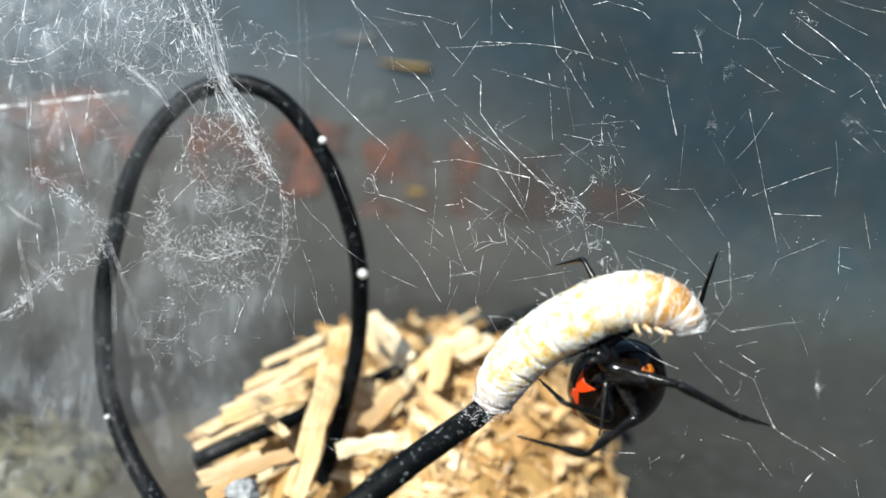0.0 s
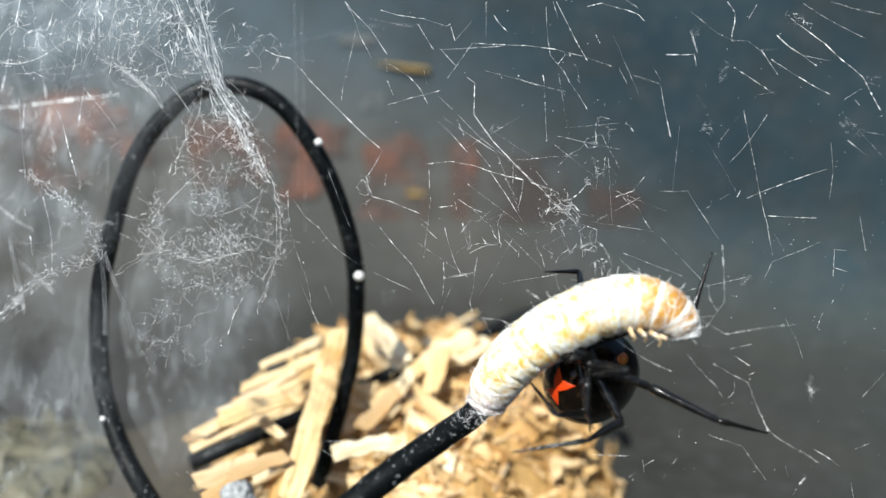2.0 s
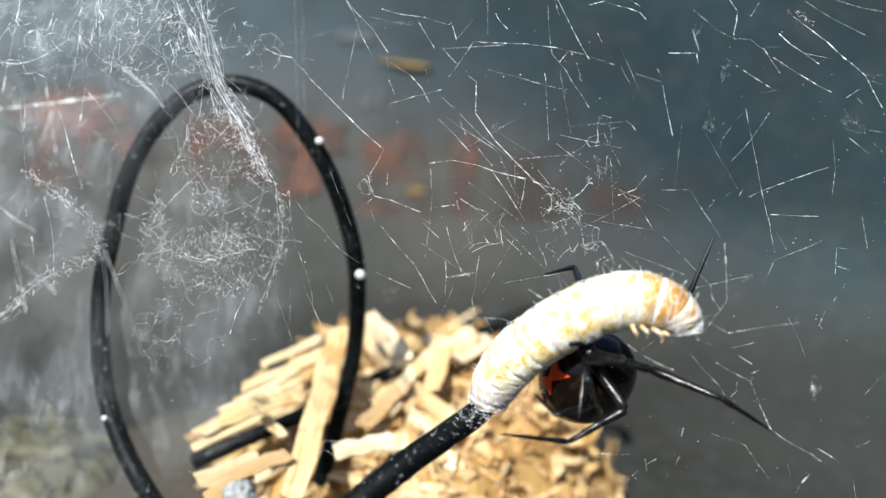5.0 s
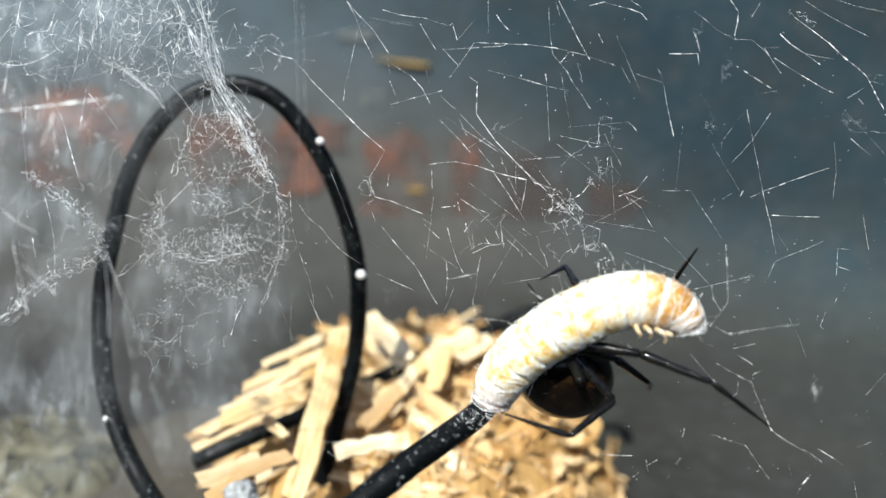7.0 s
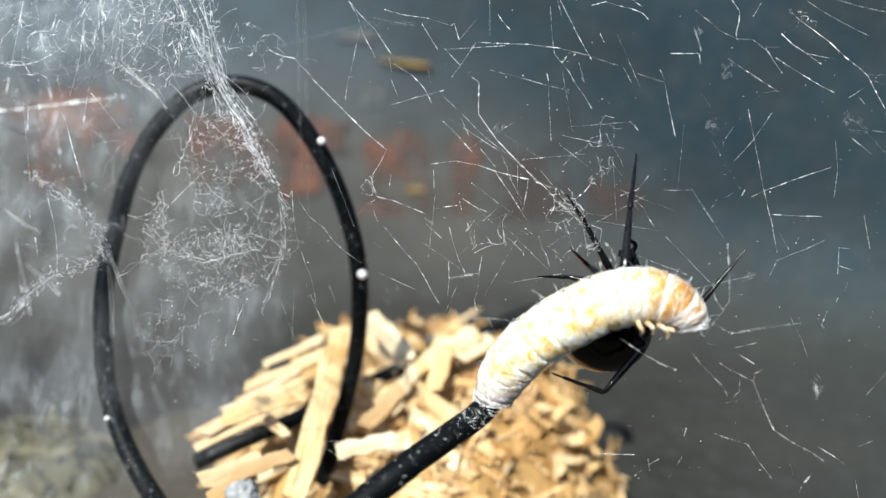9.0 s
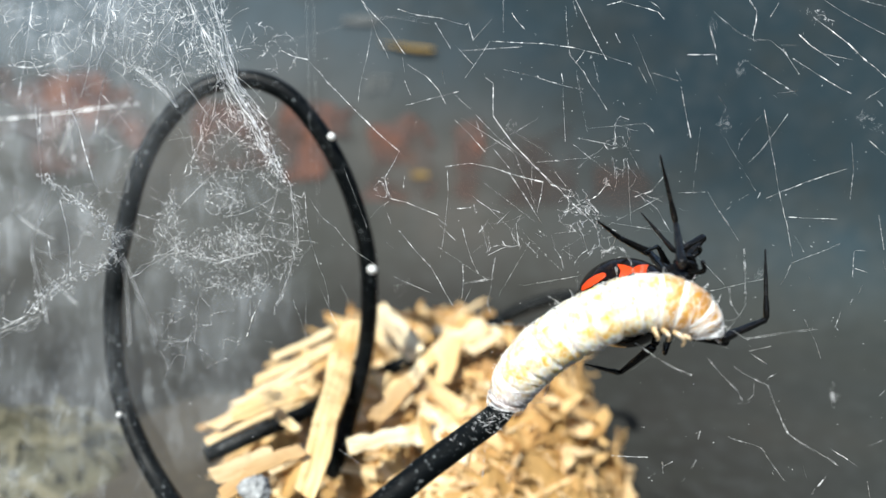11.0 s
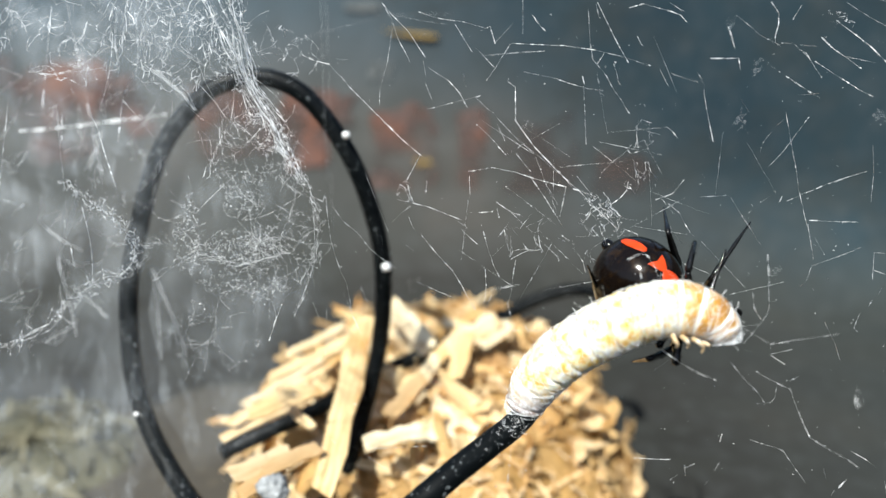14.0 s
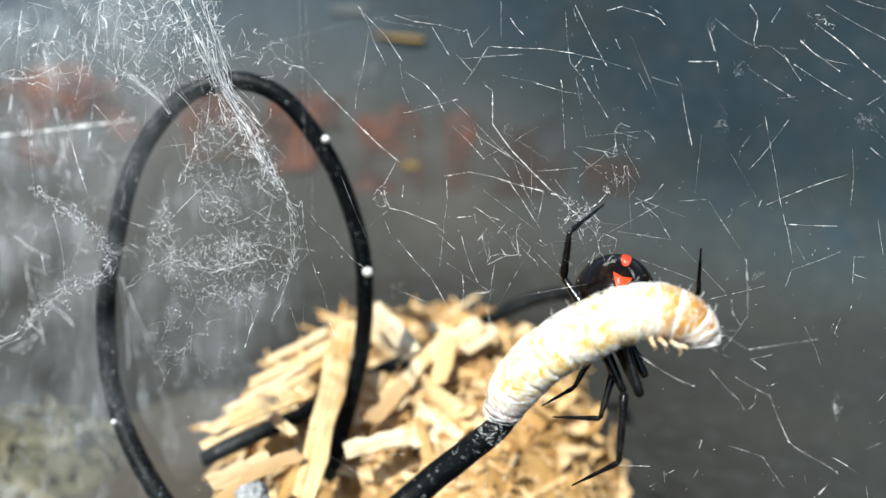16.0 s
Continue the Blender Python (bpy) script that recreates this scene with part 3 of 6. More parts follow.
# ---- the wrapped larva ----
def larva(points, radii):
    """A segmented larva along a bent line, in millimetres round its own base."""
    base = Vector(points[len(points) // 2][:3]) * MM
    ob = group_at("larva", Matrix.Translation(base), "plump cream and amber larva wrapped in silk strands", "larva")
    line = spline([(*(Vector(p) * MM - base), r * MM) for p, r in zip(points, radii)], 22)
    seg = np.r_[0, np.cumsum(np.linalg.norm(np.diff(line[:, :3], axis=0), axis=1))]
    u = seg / seg[-1]
    rings = 12
    # the body: rings that bulge between deep creases
    creases = [0, 0.07, 0.16, 0.25, 0.34, 0.43, 0.52, 0.61, 0.69, 0.765, 0.835, 0.90, 1.0]
    phase = np.interp(u, creases, range(rings + 1))
    bulge = 1 - (0.06 + 0.05 * u) * np.exp(-((phase - np.round(phase)) / 0.09) ** 2)
    ends = np.minimum(1, np.sqrt(np.clip(u / 0.05, 0.02, 1))) * np.minimum(1, np.sqrt(np.clip((1 - u) / 0.05, 0.02, 1)))
    v, f = tube(line, line[:, 3] * bulge * ends, 32)
    body = part("body", mesh_of("larva_body", v, f, WORM, True), ob)
    # hard amber edges of the segments
    for k in range(1, rings):
        i = int(np.argmin(np.abs(phase - k)))
        if 2 <= i < len(line) - 2:
            r = line[i, 3]
            b, h = (3, 0.985) if k > 7 else (1, 0.935)
            sub = line[i - b:i + b + 1]
            vv, ff = tube(sub, [r * (h - 0.03 * abs(j) / b) for j in range(-b, b + 1)], 28)
            part("segment_band", mesh_of("segment_band", vv, ff, WORM_RING if k > 7 else WORM_EDGE, True), body)
    return ob, line


LARVA, LINE = larva([(6.2, 103.4, 69.4), (6.6, 103.4, 71.2), (7.6, 103.1, 74.0), (9.4, 102.4, 77.3), (12.2, 101.7, 80.4), (15.5, 101.3, 82.9), (18.9, 100.9, 85.0), (22.4, 100.7, 86.3), (25.4, 100.3, 86.6), (28.0, 99.6, 86.1), (29.6, 99.3, 84.8), (30.5, 98.9, 83.3), (30.7, 98.6, 82.5)],
                    [2.19, 2.63, 3.12, 3.45, 3.58, 3.66, 3.66, 3.64, 3.48, 3.08, 2.59, 2.03, 1.54])


def larva_legs():
    tips = [[(23.5, 98.1, 84.2), (23.8, 96.6, 83.5), (24.3, 96.6, 82.7), (24.2, 97.0, 82.1)], [(24.7, 98.0, 83.9), (25.2, 96.4, 83.8), (25.7, 96.7, 82.8), (25.6, 97.0, 82.2)], [(26.0, 97.5, 83.8), (26.7, 95.9, 83.8), (27.5, 96.1, 82.7), (27.4, 96.4, 81.7)], [(27.2, 97.3, 83.4), (27.8, 96.3, 83.5), (28.3, 96.7, 82.9)]]
    o = LARVA.matrix_basis.translation
    for row in tips:
        pts = [(Vector(row[0]) + (Vector(q) - Vector(row[0])) * 0.7) * MM - o for q in row]
        v, f = tube(spline(pts, 5), np.linspace(0.34, 0.13, len(spline(pts, 5))) * MM, 8)
        part("larva_leg", mesh_of("larva_leg", v, f, LIMB, True), LARVA)


larva_legs()


def larva_silk():
    """Loose silk wound round the larva and sticking out from its back."""
    rnd = random.Random(21)
    v, f = [], []
    n = len(LINE)

    def put(points, r):
        o = len(v)
        a, b = tube(points, r, 3, False)
        v.extend(a)
        f.extend(tuple(o + i for i in q) for q in b)

    for k in range(230):
        c = rnd.randint(6, n - 8)
        turn, lean = rnd.uniform(0, 6.28), rnd.uniform(-14, 14)
        pts = []
        for s in np.linspace(-1.4, 1.4, 12):
            i = max(2, min(n - 3, int(c + s * lean)))
            p, q = Vector(LINE[i, :3]), Vector(LINE[i + 1, :3])
            w = (q - p).normalized()
            e = w.orthogonal().normalized()
            g = w.cross(e)
            r = LINE[i, 3] * rnd.uniform(1.0, 1.05)
            pts.append(p + (e * math.cos(turn + s) + g * math.sin(turn + s)) * r)
        put(pts, rnd.uniform(0.018, 0.045) * MM)
    for k in range(120):
        i = rnd.randint(3, int(n * 0.97))
        p = Vector(LINE[i, :3])
        w = Vector((rnd.gauss(0, 1), rnd.gauss(-0.3, 0.7), rnd.gauss(0.5, 1))).normalized()
        r = LINE[i, 3]
        w2 = (w + Vector((rnd.gauss(0, .5), rnd.gauss(0, .5), rnd.gauss(0, .5)))).normalized()
        put([p + w * r * 0.9, p + w * r * 1.12, p + w * r * 1.12 + w2 * rnd.uniform(0.2, 1.0 if k % 3 else 2.0) * MM], rnd.uniform(0.015, 0.04) * MM)
    wrap = part("silk_wrap", mesh_of("silk_wrap", v, f, SILK_DENSE), LARVA, "fine white silk strands")
    wrap["kind"] = "stuff"


larva_silk()


# ---- the cobweb ----
WEB = pose(0, 0, 0.12, 75, 0, 0) @ pose(0, 0, -0.120)


def beaded(count, r, rnd, fill):
    """Radii along a thread: a hair-thin line that swells into dashes and drops over about the share fill of its length;
    the swellings stand for glints.
    """
    out, k = [], 0
    while len(out) < count:
        if rnd.random() < fill:
            run, w = rnd.choice((1, 1, 2, 3, 6)), rnd.choice((0.9, 1.2, 1.6, 2.2))
        else:
            run, w = rnd.choice((1, 2, 4, 8)), rnd.uniform(0.28, 0.5)
        out += [r * w * rnd.uniform(0.8, 1.2) for _ in range(run)]
        if rnd.random() < 0.2:
            out.append(r * rnd.uniform(1.8, 3.2))
    return out[:count]


def web_mesh(name, lines, material, fill=0.35, seed=3):
    """All lines (points, radius) of silk as one mesh."""
    v, f = [], []
    rnd = random.Random(seed)
    for pts, r in lines:
        o = len(v)
        if len(pts) > 2 and fill < 1:
            r = beaded(len(pts), r, rnd, fill)
        a, b = tube(pts, r, 3, False)
        v.extend(a)
        f.extend(tuple(o + i for i in q) for q in b)
    return mesh_of(name, v, f, material)


def single_threads(rows, web, depth, spread, thick, material, seed, fill=0.4, soft=False):
    """Threads that can be told apart; each row is a bent line of (right, up) pairs in millimetres on the web's plane."""
    rnd = random.Random(seed)
    for row in rows:
        off = depth + rnd.uniform(-spread, spread)
        pts = []
        for k in range(0, len(row), 2):
            d = off + rnd.uniform(-spread, spread) * 0.35
            g = (120 + d) / 120
            pts.append(Vector((row[k] * g * MM, row[k + 1] * g * MM, -d * MM)))
        if soft:
            pts = [Vector(p) for p in spline(pts, 3)]
        fine = []
        for a, b in zip(pts, pts[1:]):
            m = max(2, int((b - a).length / (0.13 * MM)))
            fine += [a.lerp(b, i / m) + Vector((0, -math.sin(math.pi * i / m) * 0.006 * (b - a).length, 0)) for i in range(m)]
        fine.append(pts[-1])
        r = thick * rnd.uniform(0.75, 1.35) * MM
        part("silk_thread", web_mesh("silk_thread", [(fine, r)], material, fill, int(off * 1000) + len(row)), web)


def curl(rnd, c, size, n=4):
    """A short kinked piece of loose silk."""
    p = Vector(c)
    w = Vector((rnd.gauss(0, 1), rnd.gauss(0, 1), rnd.gauss(0, 0.6))).normalized()
    pts = [p.copy()]
    for k in range(min(n, 5)):
        w = (w + Vector((rnd.gauss(0, .42), rnd.gauss(0, .42), rnd.gauss(0, .3)))).normalized()
        p = p + w * size / n * rnd.uniform(0.4, 1.5)
        pts.append(p.copy())
    return pts


TANGLE = group_at("cobweb", WEB, "loose tangle of fine white silk threads strung across the tub", "cobweb")
CURTAIN = group_at("cobweb", WEB, "dense pale sheet of silk draped over the black cable loop", "cobweb")
single_threads([
    (-19.1, 25.7, -17.9, 24.1, -16.3, 22.5, -13.9, 20.1, -10.7, 16.9, -7.7, 14.3),
    (-24.3, 28.5, -22.7, 27.7, -20.7, 27.3, -19.1, 25.5),
    (-7.9, 34.1, -5.5, 33.4, -1.9, 32.9, 1.5, 31.8, 1.9, 32.2, 2.6, 29.8),
    (-6.9, 20.7, -3.5, 21.7, 0.5, 22.7),
    (0.5, 28.6, 2.7, 26.2),
    (4.3, 24.6, 5.4, 23.8, 5.3, 19.3, 8.0, 15.5),
    (16.9, 35.3, 18.5, 32.1, 19.7, 29.7, 21.3, 26.9),
    (16.5, 35.3, 17.1, 33.1),
    (21.3, 34.6, 23.3, 35.1, 24.9, 34.6, 26.9, 34.1, 28.5, 33.5, 29.3, 32.6),
    (26.5, 18.2, 27.3, 17.7, 27.8, 17.0),
], TANGLE, 0, 4, 0.033, SILK_DASH, 31, 0.5)
single_threads([
    (-1.4, 12.3, 0.0, 12.5, 2.1, 12.7, 5.3, 12.1, 8.1, 11.1, 12.3, 10.1, 12.1, 8.5, 11.5, 5.7),
    (7.5, 11.3, 9.7, 8.1, 11.7, 4.9, 12.3, 3.9),
    (13.4, 9.7, 14.7, 9.3, 16.5, 8.6),
    (-10.3, 10.1, -9.8, 8.9, -9.1, 7.7),
    (-9.9, 10.6, -9.6, 9.0, -9.0, 7.9),
    (-8.1, 3.5, -6.7, 1.7, -5.5, 0.3, -3.5, -1.9, -2.3, -3.9, -1.5, -5.5, -0.3, -7.5),
    (-2.1, 3.8, 0.0, 1.8),
    (-9.6, 5.7, -9.0, 4.1),
    (0.3, 6.2, 2.2, 6.4),
    (4.7, 4.3, 5.5, 3.3),
    (6.4, 2.0, 7.1, 1.0),
    (1.0, -1.5, 1.1, -3.9, 0.9, -6.3),
    (1.1, 3.3, 1.7, 0.9, 2.5, -1.5, 3.3, -3.1),
], TANGLE, 0, 4, 0.033, SILK_DASH, 32, 0.5)
single_threads([
    (41.1, 35.3, 42.2, 33.7, 42.1, 32.1, 41.7, 30.5, 41.8, 29.7),
    (45.9, 28.5, 46.9, 26.9, 48.2, 25.0),
    (47.3, 27.1, 49.3, 25.8, 51.7, 24.3, 53.7, 23.1, 55.5, 22.2),
    (48.1, 30.5, 49.7, 29.0, 51.7, 27.7, 53.7, 26.2),
    (51.7, 27.7, 55.7, 26.9),
    (43.8, 7.5, 46.1, 8.5, 49.3, 9.7, 52.5, 10.8, 55.0, 11.6),
    (46.6, 4.5, 47.0, 2.1, 47.5, -0.5),
    (46.9, 5.0, 53.7, 4.7),
    (40.0, 7.3, 41.3, 8.1),
    (32.5, 27.8, 36.5, 27.8, 36.7, 26.3),
    (50.1, 32.9, 52.5, 31.1, 54.9, 29.3, 57.3, 27.0, 58.9, 25.8, 60.3, 24.5, 60.9, 23.3, 61.5, 22.1, 62.7, 19.9),
], TANGLE, -1, 3, 0.034, SILK_DASH, 33, 0.5)
single_threads([
    (-13.0, 35.3, -11.5, 33.5, -9.3, 31.3, -7.5, 28.5, -7.0, 27.8),
    (-13.0, 35.3, -11.8, 33.3, -10.9, 30.5, -9.5, 27.9, -9.3, 27.3),
    (-2.7, 32.1, -0.5, 28.5),
    (-6.7, 26.5, -3.9, 24.7, -2.3, 22.9, -1.3, 20.9),
    (-7.3, 27.3, -7.0, 25.3),
    (-7.0, 24.1, -6.2, 22.1),
    (-1.8, 25.5, -1.4, 23.7),
    (5.0, 29.5, 2.7, 26.1, 1.5, 24.5),
    (0.2, 21.9, 2.1, 20.1),
    (2.9, 18.6, 3.9, 16.3),
    (0.0, 18.5, 2.1, 16.5, 4.3, 14.0),
    (15.5, 34.5, 15.6, 32.1, 15.8, 29.7, 16.1, 27.7, 17.1, 26.5, 18.1, 25.3, 18.9, 23.7, 20.1, 22.1, 21.3, 20.1),
    (17.1, 26.5, 18.2, 27.9),
    (17.3, 22.9, 18.1, 22.1),
], TANGLE, 1, 5, 0.025, SILK_DASH, 34, 0.4)
single_threads([
    (19.8, 24.5, 20.3, 23.7),
    (22.5, 30.6, 23.1, 29.4),
    (8.1, 33.3, 8.9, 32.1, 9.9, 31.1),
    (25.8, 25.8, 26.9, 23.7),
    (23.4, 16.5, 22.6, 16.3, 21.3, 15.9, 20.5, 14.6, 18.9, 13.7, 17.3, 12.1),
    (23.4, 16.5, 24.1, 14.9, 25.3, 12.9, 25.8, 11.8),
    (20.9, 15.3, 21.4, 14.6, 22.7, 14.8),
    (5.5, 14.5, 7.7, 11.8),
    (15.0, 24.9, 15.2, 23.9),
    (5.3, 29.4, 9.3, 29.2, 12.5, 29.1, 16.5, 28.6, 20.5, 27.6, 24.9, 26.1),
], TANGLE, 1, 5, 0.025, SILK_DASH, 35, 0.4)
single_threads([
    (31.7, 23.3, 32.1, 20.9, 32.5, 18.9, 33.1, 16.1),
    (36.1, 33.8, 38.1, 32.2, 39.3, 31.1, 42.1, 29.7),
    (45.3, 34.9, 44.1, 32.9),
    (42.1, 29.8, 44.1, 29.7, 45.1, 28.9, 46.1, 28.1),
    (43.4, 19.9, 43.8, 17.7, 44.2, 15.7, 45.0, 11.8, 45.4, 9.3, 46.4, 4.9, 46.9, 3.3),
    (46.7, 19.3, 44.5, 16.1, 42.9, 14.1, 41.3, 12.5),
    (41.3, 17.3, 40.2, 15.8),
    (39.9, 15.3, 39.8, 14.5),
    (42.2, 18.5, 43.0, 19.4),
    (35.5, 8.6, 36.5, 6.9, 37.4, 5.5, 38.1, 4.5, 39.9, 1.7),
    (47.7, 2.5, 49.1, 0.1),
    (56.2, 0.3, 57.9, 0.1),
    (56.2, 0.3, 56.0, -3.5),
    (56.2, -2.3, 58.1, -2.9),
], TANGLE, -2, 4, 0.025, SILK_DASH, 36, 0.45)
single_threads([
    (57.4, -4.7, 56.9, -5.9),
    (56.1, -6.7, 55.7, -7.5),
    (38.2, 6.1, 38.7, 6.4),
    (42.5, 7.7, 42.9, 8.5),
    (54.5, -8.7, 53.7, -10.7, 54.1, -11.1),
], TANGLE, -2, 4, 0.025, SILK_DASH, 37, 0.45)
single_threads([
    (-7.7, 14.3, -8.6, 12.5, -9.8, 10.6),
    (9.3, 11.0, 10.9, 8.1, 11.4, 7.3),
    (8.0, 15.5, 11.7, 11.8, 13.4, 9.7),
    (16.0, 7.1, 15.5, 8.7, 14.7, 9.3),
    (16.1, 7.1, 14.9, 4.9),
    (16.0, 7.1, 17.3, 6.1, 18.2, 5.8, 19.0, 5.0, 19.8, 3.7, 20.2, 2.5, 20.5, 0.5),
    (18.2, 5.8, 18.9, 7.3, 20.1, 8.1, 21.1, 9.3, 21.3, 10.5),
    (25.3, 7.7, 27.7, 8.5, 29.3, 10.5),
    (27.0, 7.3, 28.5, 6.1, 29.3, 4.5, 30.1, 3.3),
    (3.0, 7.3, 4.9, 6.1, 6.9, 5.3),
    (4.7, 4.3, 3.3, 2.5),
    (5.7, -0.9, 5.3, -3.1, 5.1, -5.5, 4.6, -7.1, 5.1, -9.1),
    (11.6, 0.1, 11.6, -0.7),
], TANGLE, 2, 5, 0.025, SILK_DASH, 38, 0.45)
single_threads([
    (14.1, 0.5, 14.9, -0.7, 15.3, -2.3),
    (16.1, 0.5, 16.2, -1.1),
    (28.3, 2.5, 29.3, 1.3),
    (11.7, 3.3, 12.9, 2.3),
    (17.7, 4.5, 16.5, 3.7, 16.1, 2.5),
    (-9.3, 7.3, -10.7, 6.5, -11.9, 5.0),
    (-9.1, 7.7, -6.7, 7.1, -4.3, 6.1, -2.3, 5.3),
    (-2.3, 4.5, -1.1, 3.7),
    (-7.1, 10.9, -7.3, 9.3),
    (-25.5, 11.3, -24.3, 9.7, -23.1, 8.5, -21.5, 7.7, -21.0, 8.9),
    (-21.1, 8.5, -21.0, 5.7, -20.6, 2.5, -19.9, 0.1, -19.1, -2.3, -18.5, -3.5, -17.9, -6.3, -17.8, -7.9, -16.7, -10.3),
    (-23.0, 7.7, -22.7, 4.9, -22.7, 1.7, -22.7, -0.7, -23.5, -3.5, -25.1, -7.1),
], TANGLE, 2, 5, 0.025, SILK_DASH, 39, 0.45)
single_threads([
    (-27.5, -6.7, -28.7, -9.1, -29.5, -11.8),
    (-20.3, 7.3, -18.7, 4.9, -16.7, 3.3, -15.5, 1.7, -13.9, 0.1, -11.1, -1.9),
    (-23.8, -5.1, -25.3, -7.3),
], TANGLE, 2, 5, 0.025, SILK_DASH, 40, 0.45)
single_threads([
    (20.5, 0.5, 21.7, 1.1, 22.9, 1.3, 23.7, 0.7, 24.5, -0.7, 24.9, -1.9, 24.6, -3.0),
    (26.1, -1.1, 27.7, -2.7, 28.9, -3.1),
    (16.9, -3.1, 17.5, -5.5),
    (22.5, -1.5, 22.7, -3.5),
    (12.9, -5.5, 15.3, -7.1),
    (40.5, 0.9, 40.7, -2.3, 40.8, -7.1, 39.7, -8.7, 37.3, -11.8),
    (38.5, -4.7, 38.7, -6.7, 39.7, -8.3),
    (36.3, -8.9, 40.9, -11.7, 44.5, -11.1, 47.7, -10.6, 50.9, -10.3),
    (25.3, -12.3, 28.1, -14.3, 30.9, -15.9, 33.3, -16.9),
    (35.5, -14.5, 37.3, -16.7, 39.7, -19.1, 40.5, -20.6),
    (36.3, -8.6, 37.3, -8.4),
    (35.8, -9.5, 39.3, -9.1),
    (4.1, -26.3, 3.5, -32.7),
    (5.3, -3.1, 1.3, -3.8),
], TANGLE, -13, 2, 0.025, SILK_DASH, 41, 0.45)
single_threads([
    (2.9, -9.5, 6.9, -9.5, 9.3, -9.7, 10.9, -10.7),
], TANGLE, -13, 2, 0.025, SILK_DASH, 42, 0.45)
single_threads([
    (39.3, -15.9, 41.3, -17.1, 44.1, -18.5, 44.9, -20.7, 46.1, -23.5, 47.0, -25.4, 49.3, -27.0, 52.5, -28.7, 54.1, -29.9),
    (53.3, -27.9, 55.3, -29.1, 56.9, -30.3),
    (41.5, -13.8, 44.5, -13.1),
    (44.1, -17.5, 45.4, -16.9),
    (41.3, -20.7, 42.1, -19.9, 42.2, -18.3),
    (22.1, -28.7, 27.3, -28.9),
    (29.2, -29.5, 29.4, -31.1),
    (29.3, -30.3, 30.7, -29.5),
    (27.3, -31.9, 28.3, -31.1),
    (49.3, -30.3, 49.7, -31.8),
    (52.5, -31.5, 51.3, -32.9),
    (50.5, -34.3, 50.9, -33.5),
    (34.6, -25.1, 34.3, -26.3),
    (34.1, -29.1, 33.3, -30.3),
    (32.5, -31.5, 32.1, -32.3),
    (-16.3, -26.9, -11.5, -26.8, -7.5, -26.6),
], TANGLE, -8, 3, 0.025, SILK_DASH, 43, 0.5)
single_threads([
    (38.5, -25.9, 42.1, -27.1, 43.3, -27.5, 44.9, -29.9, 46.6, -32.2),
], TANGLE, -8, 3, 0.025, SILK_DASH, 44, 0.5)
single_threads([
    (2.6, 29.8, 5.1, 32.7),
    (0.5, 28.5, 6.1, 28.8, 9.3, 29.0),
    (6.9, 25.5, 10.9, 24.5, 15.7, 23.1, 18.1, 22.6),
    (3.0, 19.3, 6.1, 16.1, 9.3, 13.7, 11.3, 11.8),
    (6.9, 35.3, 6.9, 30.5),
    (27.7, 24.9, 31.4, 23.7),
    (51.7, 35.1, 54.9, 33.0, 58.1, 31.3, 60.5, 30.1),
    (55.7, 35.3, 58.9, 34.3, 62.7, 33.5),
    (60.3, 24.6, 62.7, 24.6),
    (60.9, 23.9, 62.7, 23.3),
    (45.3, 22.1, 48.1, 22.6),
    (31.4, 8.5, 35.5, 8.5),
    (47.4, -1.5, 49.3, -0.7, 51.7, 0.2, 54.1, 1.3),
    (47.4, -1.5, 46.5, -3.5, 45.9, -4.6),
    (59.7, 4.9, 60.5, 0.1),
    (60.1, -0.7, 60.9, -3.1),
    (40.1, -21.7, 41.8, -21.4),
], TANGLE, 4, 8, 0.017, SILK_FAINT, 45, 0.8)
single_threads([
    (58.9, -27.9, 60.9, -27.1),
    (58.5, -32.7, 58.9, -35.1),
    (-8.7, -3.1, -3.5, -5.5),
    (-9.9, 33.0, -3.5, 31.7),
    (45.9, 28.5, 48.1, 28.6),
    (-13.5, 21.3, -13.3, 23.3, -12.3, 27.3, -11.5, 31.3, -10.6, 32.9),
    (55.7, 15.3, 56.0, 11.3, 55.5, 7.3),
    (50.9, -12.7, 51.7, -15.1),
    (49.3, -9.5, 50.9, -12.7),
], TANGLE, 4, 8, 0.017, SILK_FAINT, 46, 0.8)
single_threads([
    (-50.3, 35.3, -50.6, 30.5, -50.2, 28.1, -50.3, 26.1),
    (-47.9, 35.3, -47.7, 32.1, -47.8, 27.7, -49.1, 25.3, -49.9, 22.5, -50.7, 17.3),
    (-50.7, 30.5, -51.1, 27.3, -51.9, 24.1, -52.5, 22.1),
    (-55.7, 7.7, -54.7, 3.3, -54.4, -0.7, -54.5, -3.1),
    (-54.3, 20.9, -53.1, 18.5, -52.3, 15.3, -51.5, 12.5, -50.7, 9.7),
    (-58.3, 28.9, -58.3, 30.5, -56.7, 31.3, -55.1, 31.4, -54.3, 33.7),
    (-62.7, 26.9, -59.5, 26.5, -56.3, 27.3, -53.1, 29.3, -51.5, 30.3),
    (-58.3, 20.9, -58.5, 17.3),
    (-44.7, 15.3, -45.0, 12.9),
    (-49.5, 22.5, -47.1, 19.7, -45.5, 17.5),
    (-58.3, 6.1, -58.2, 4.9),
    (-57.5, 2.1, -57.1, -0.7),
], CURTAIN, -8, 4, 0.036, SILK_DENSE, 47, 0.5, True)
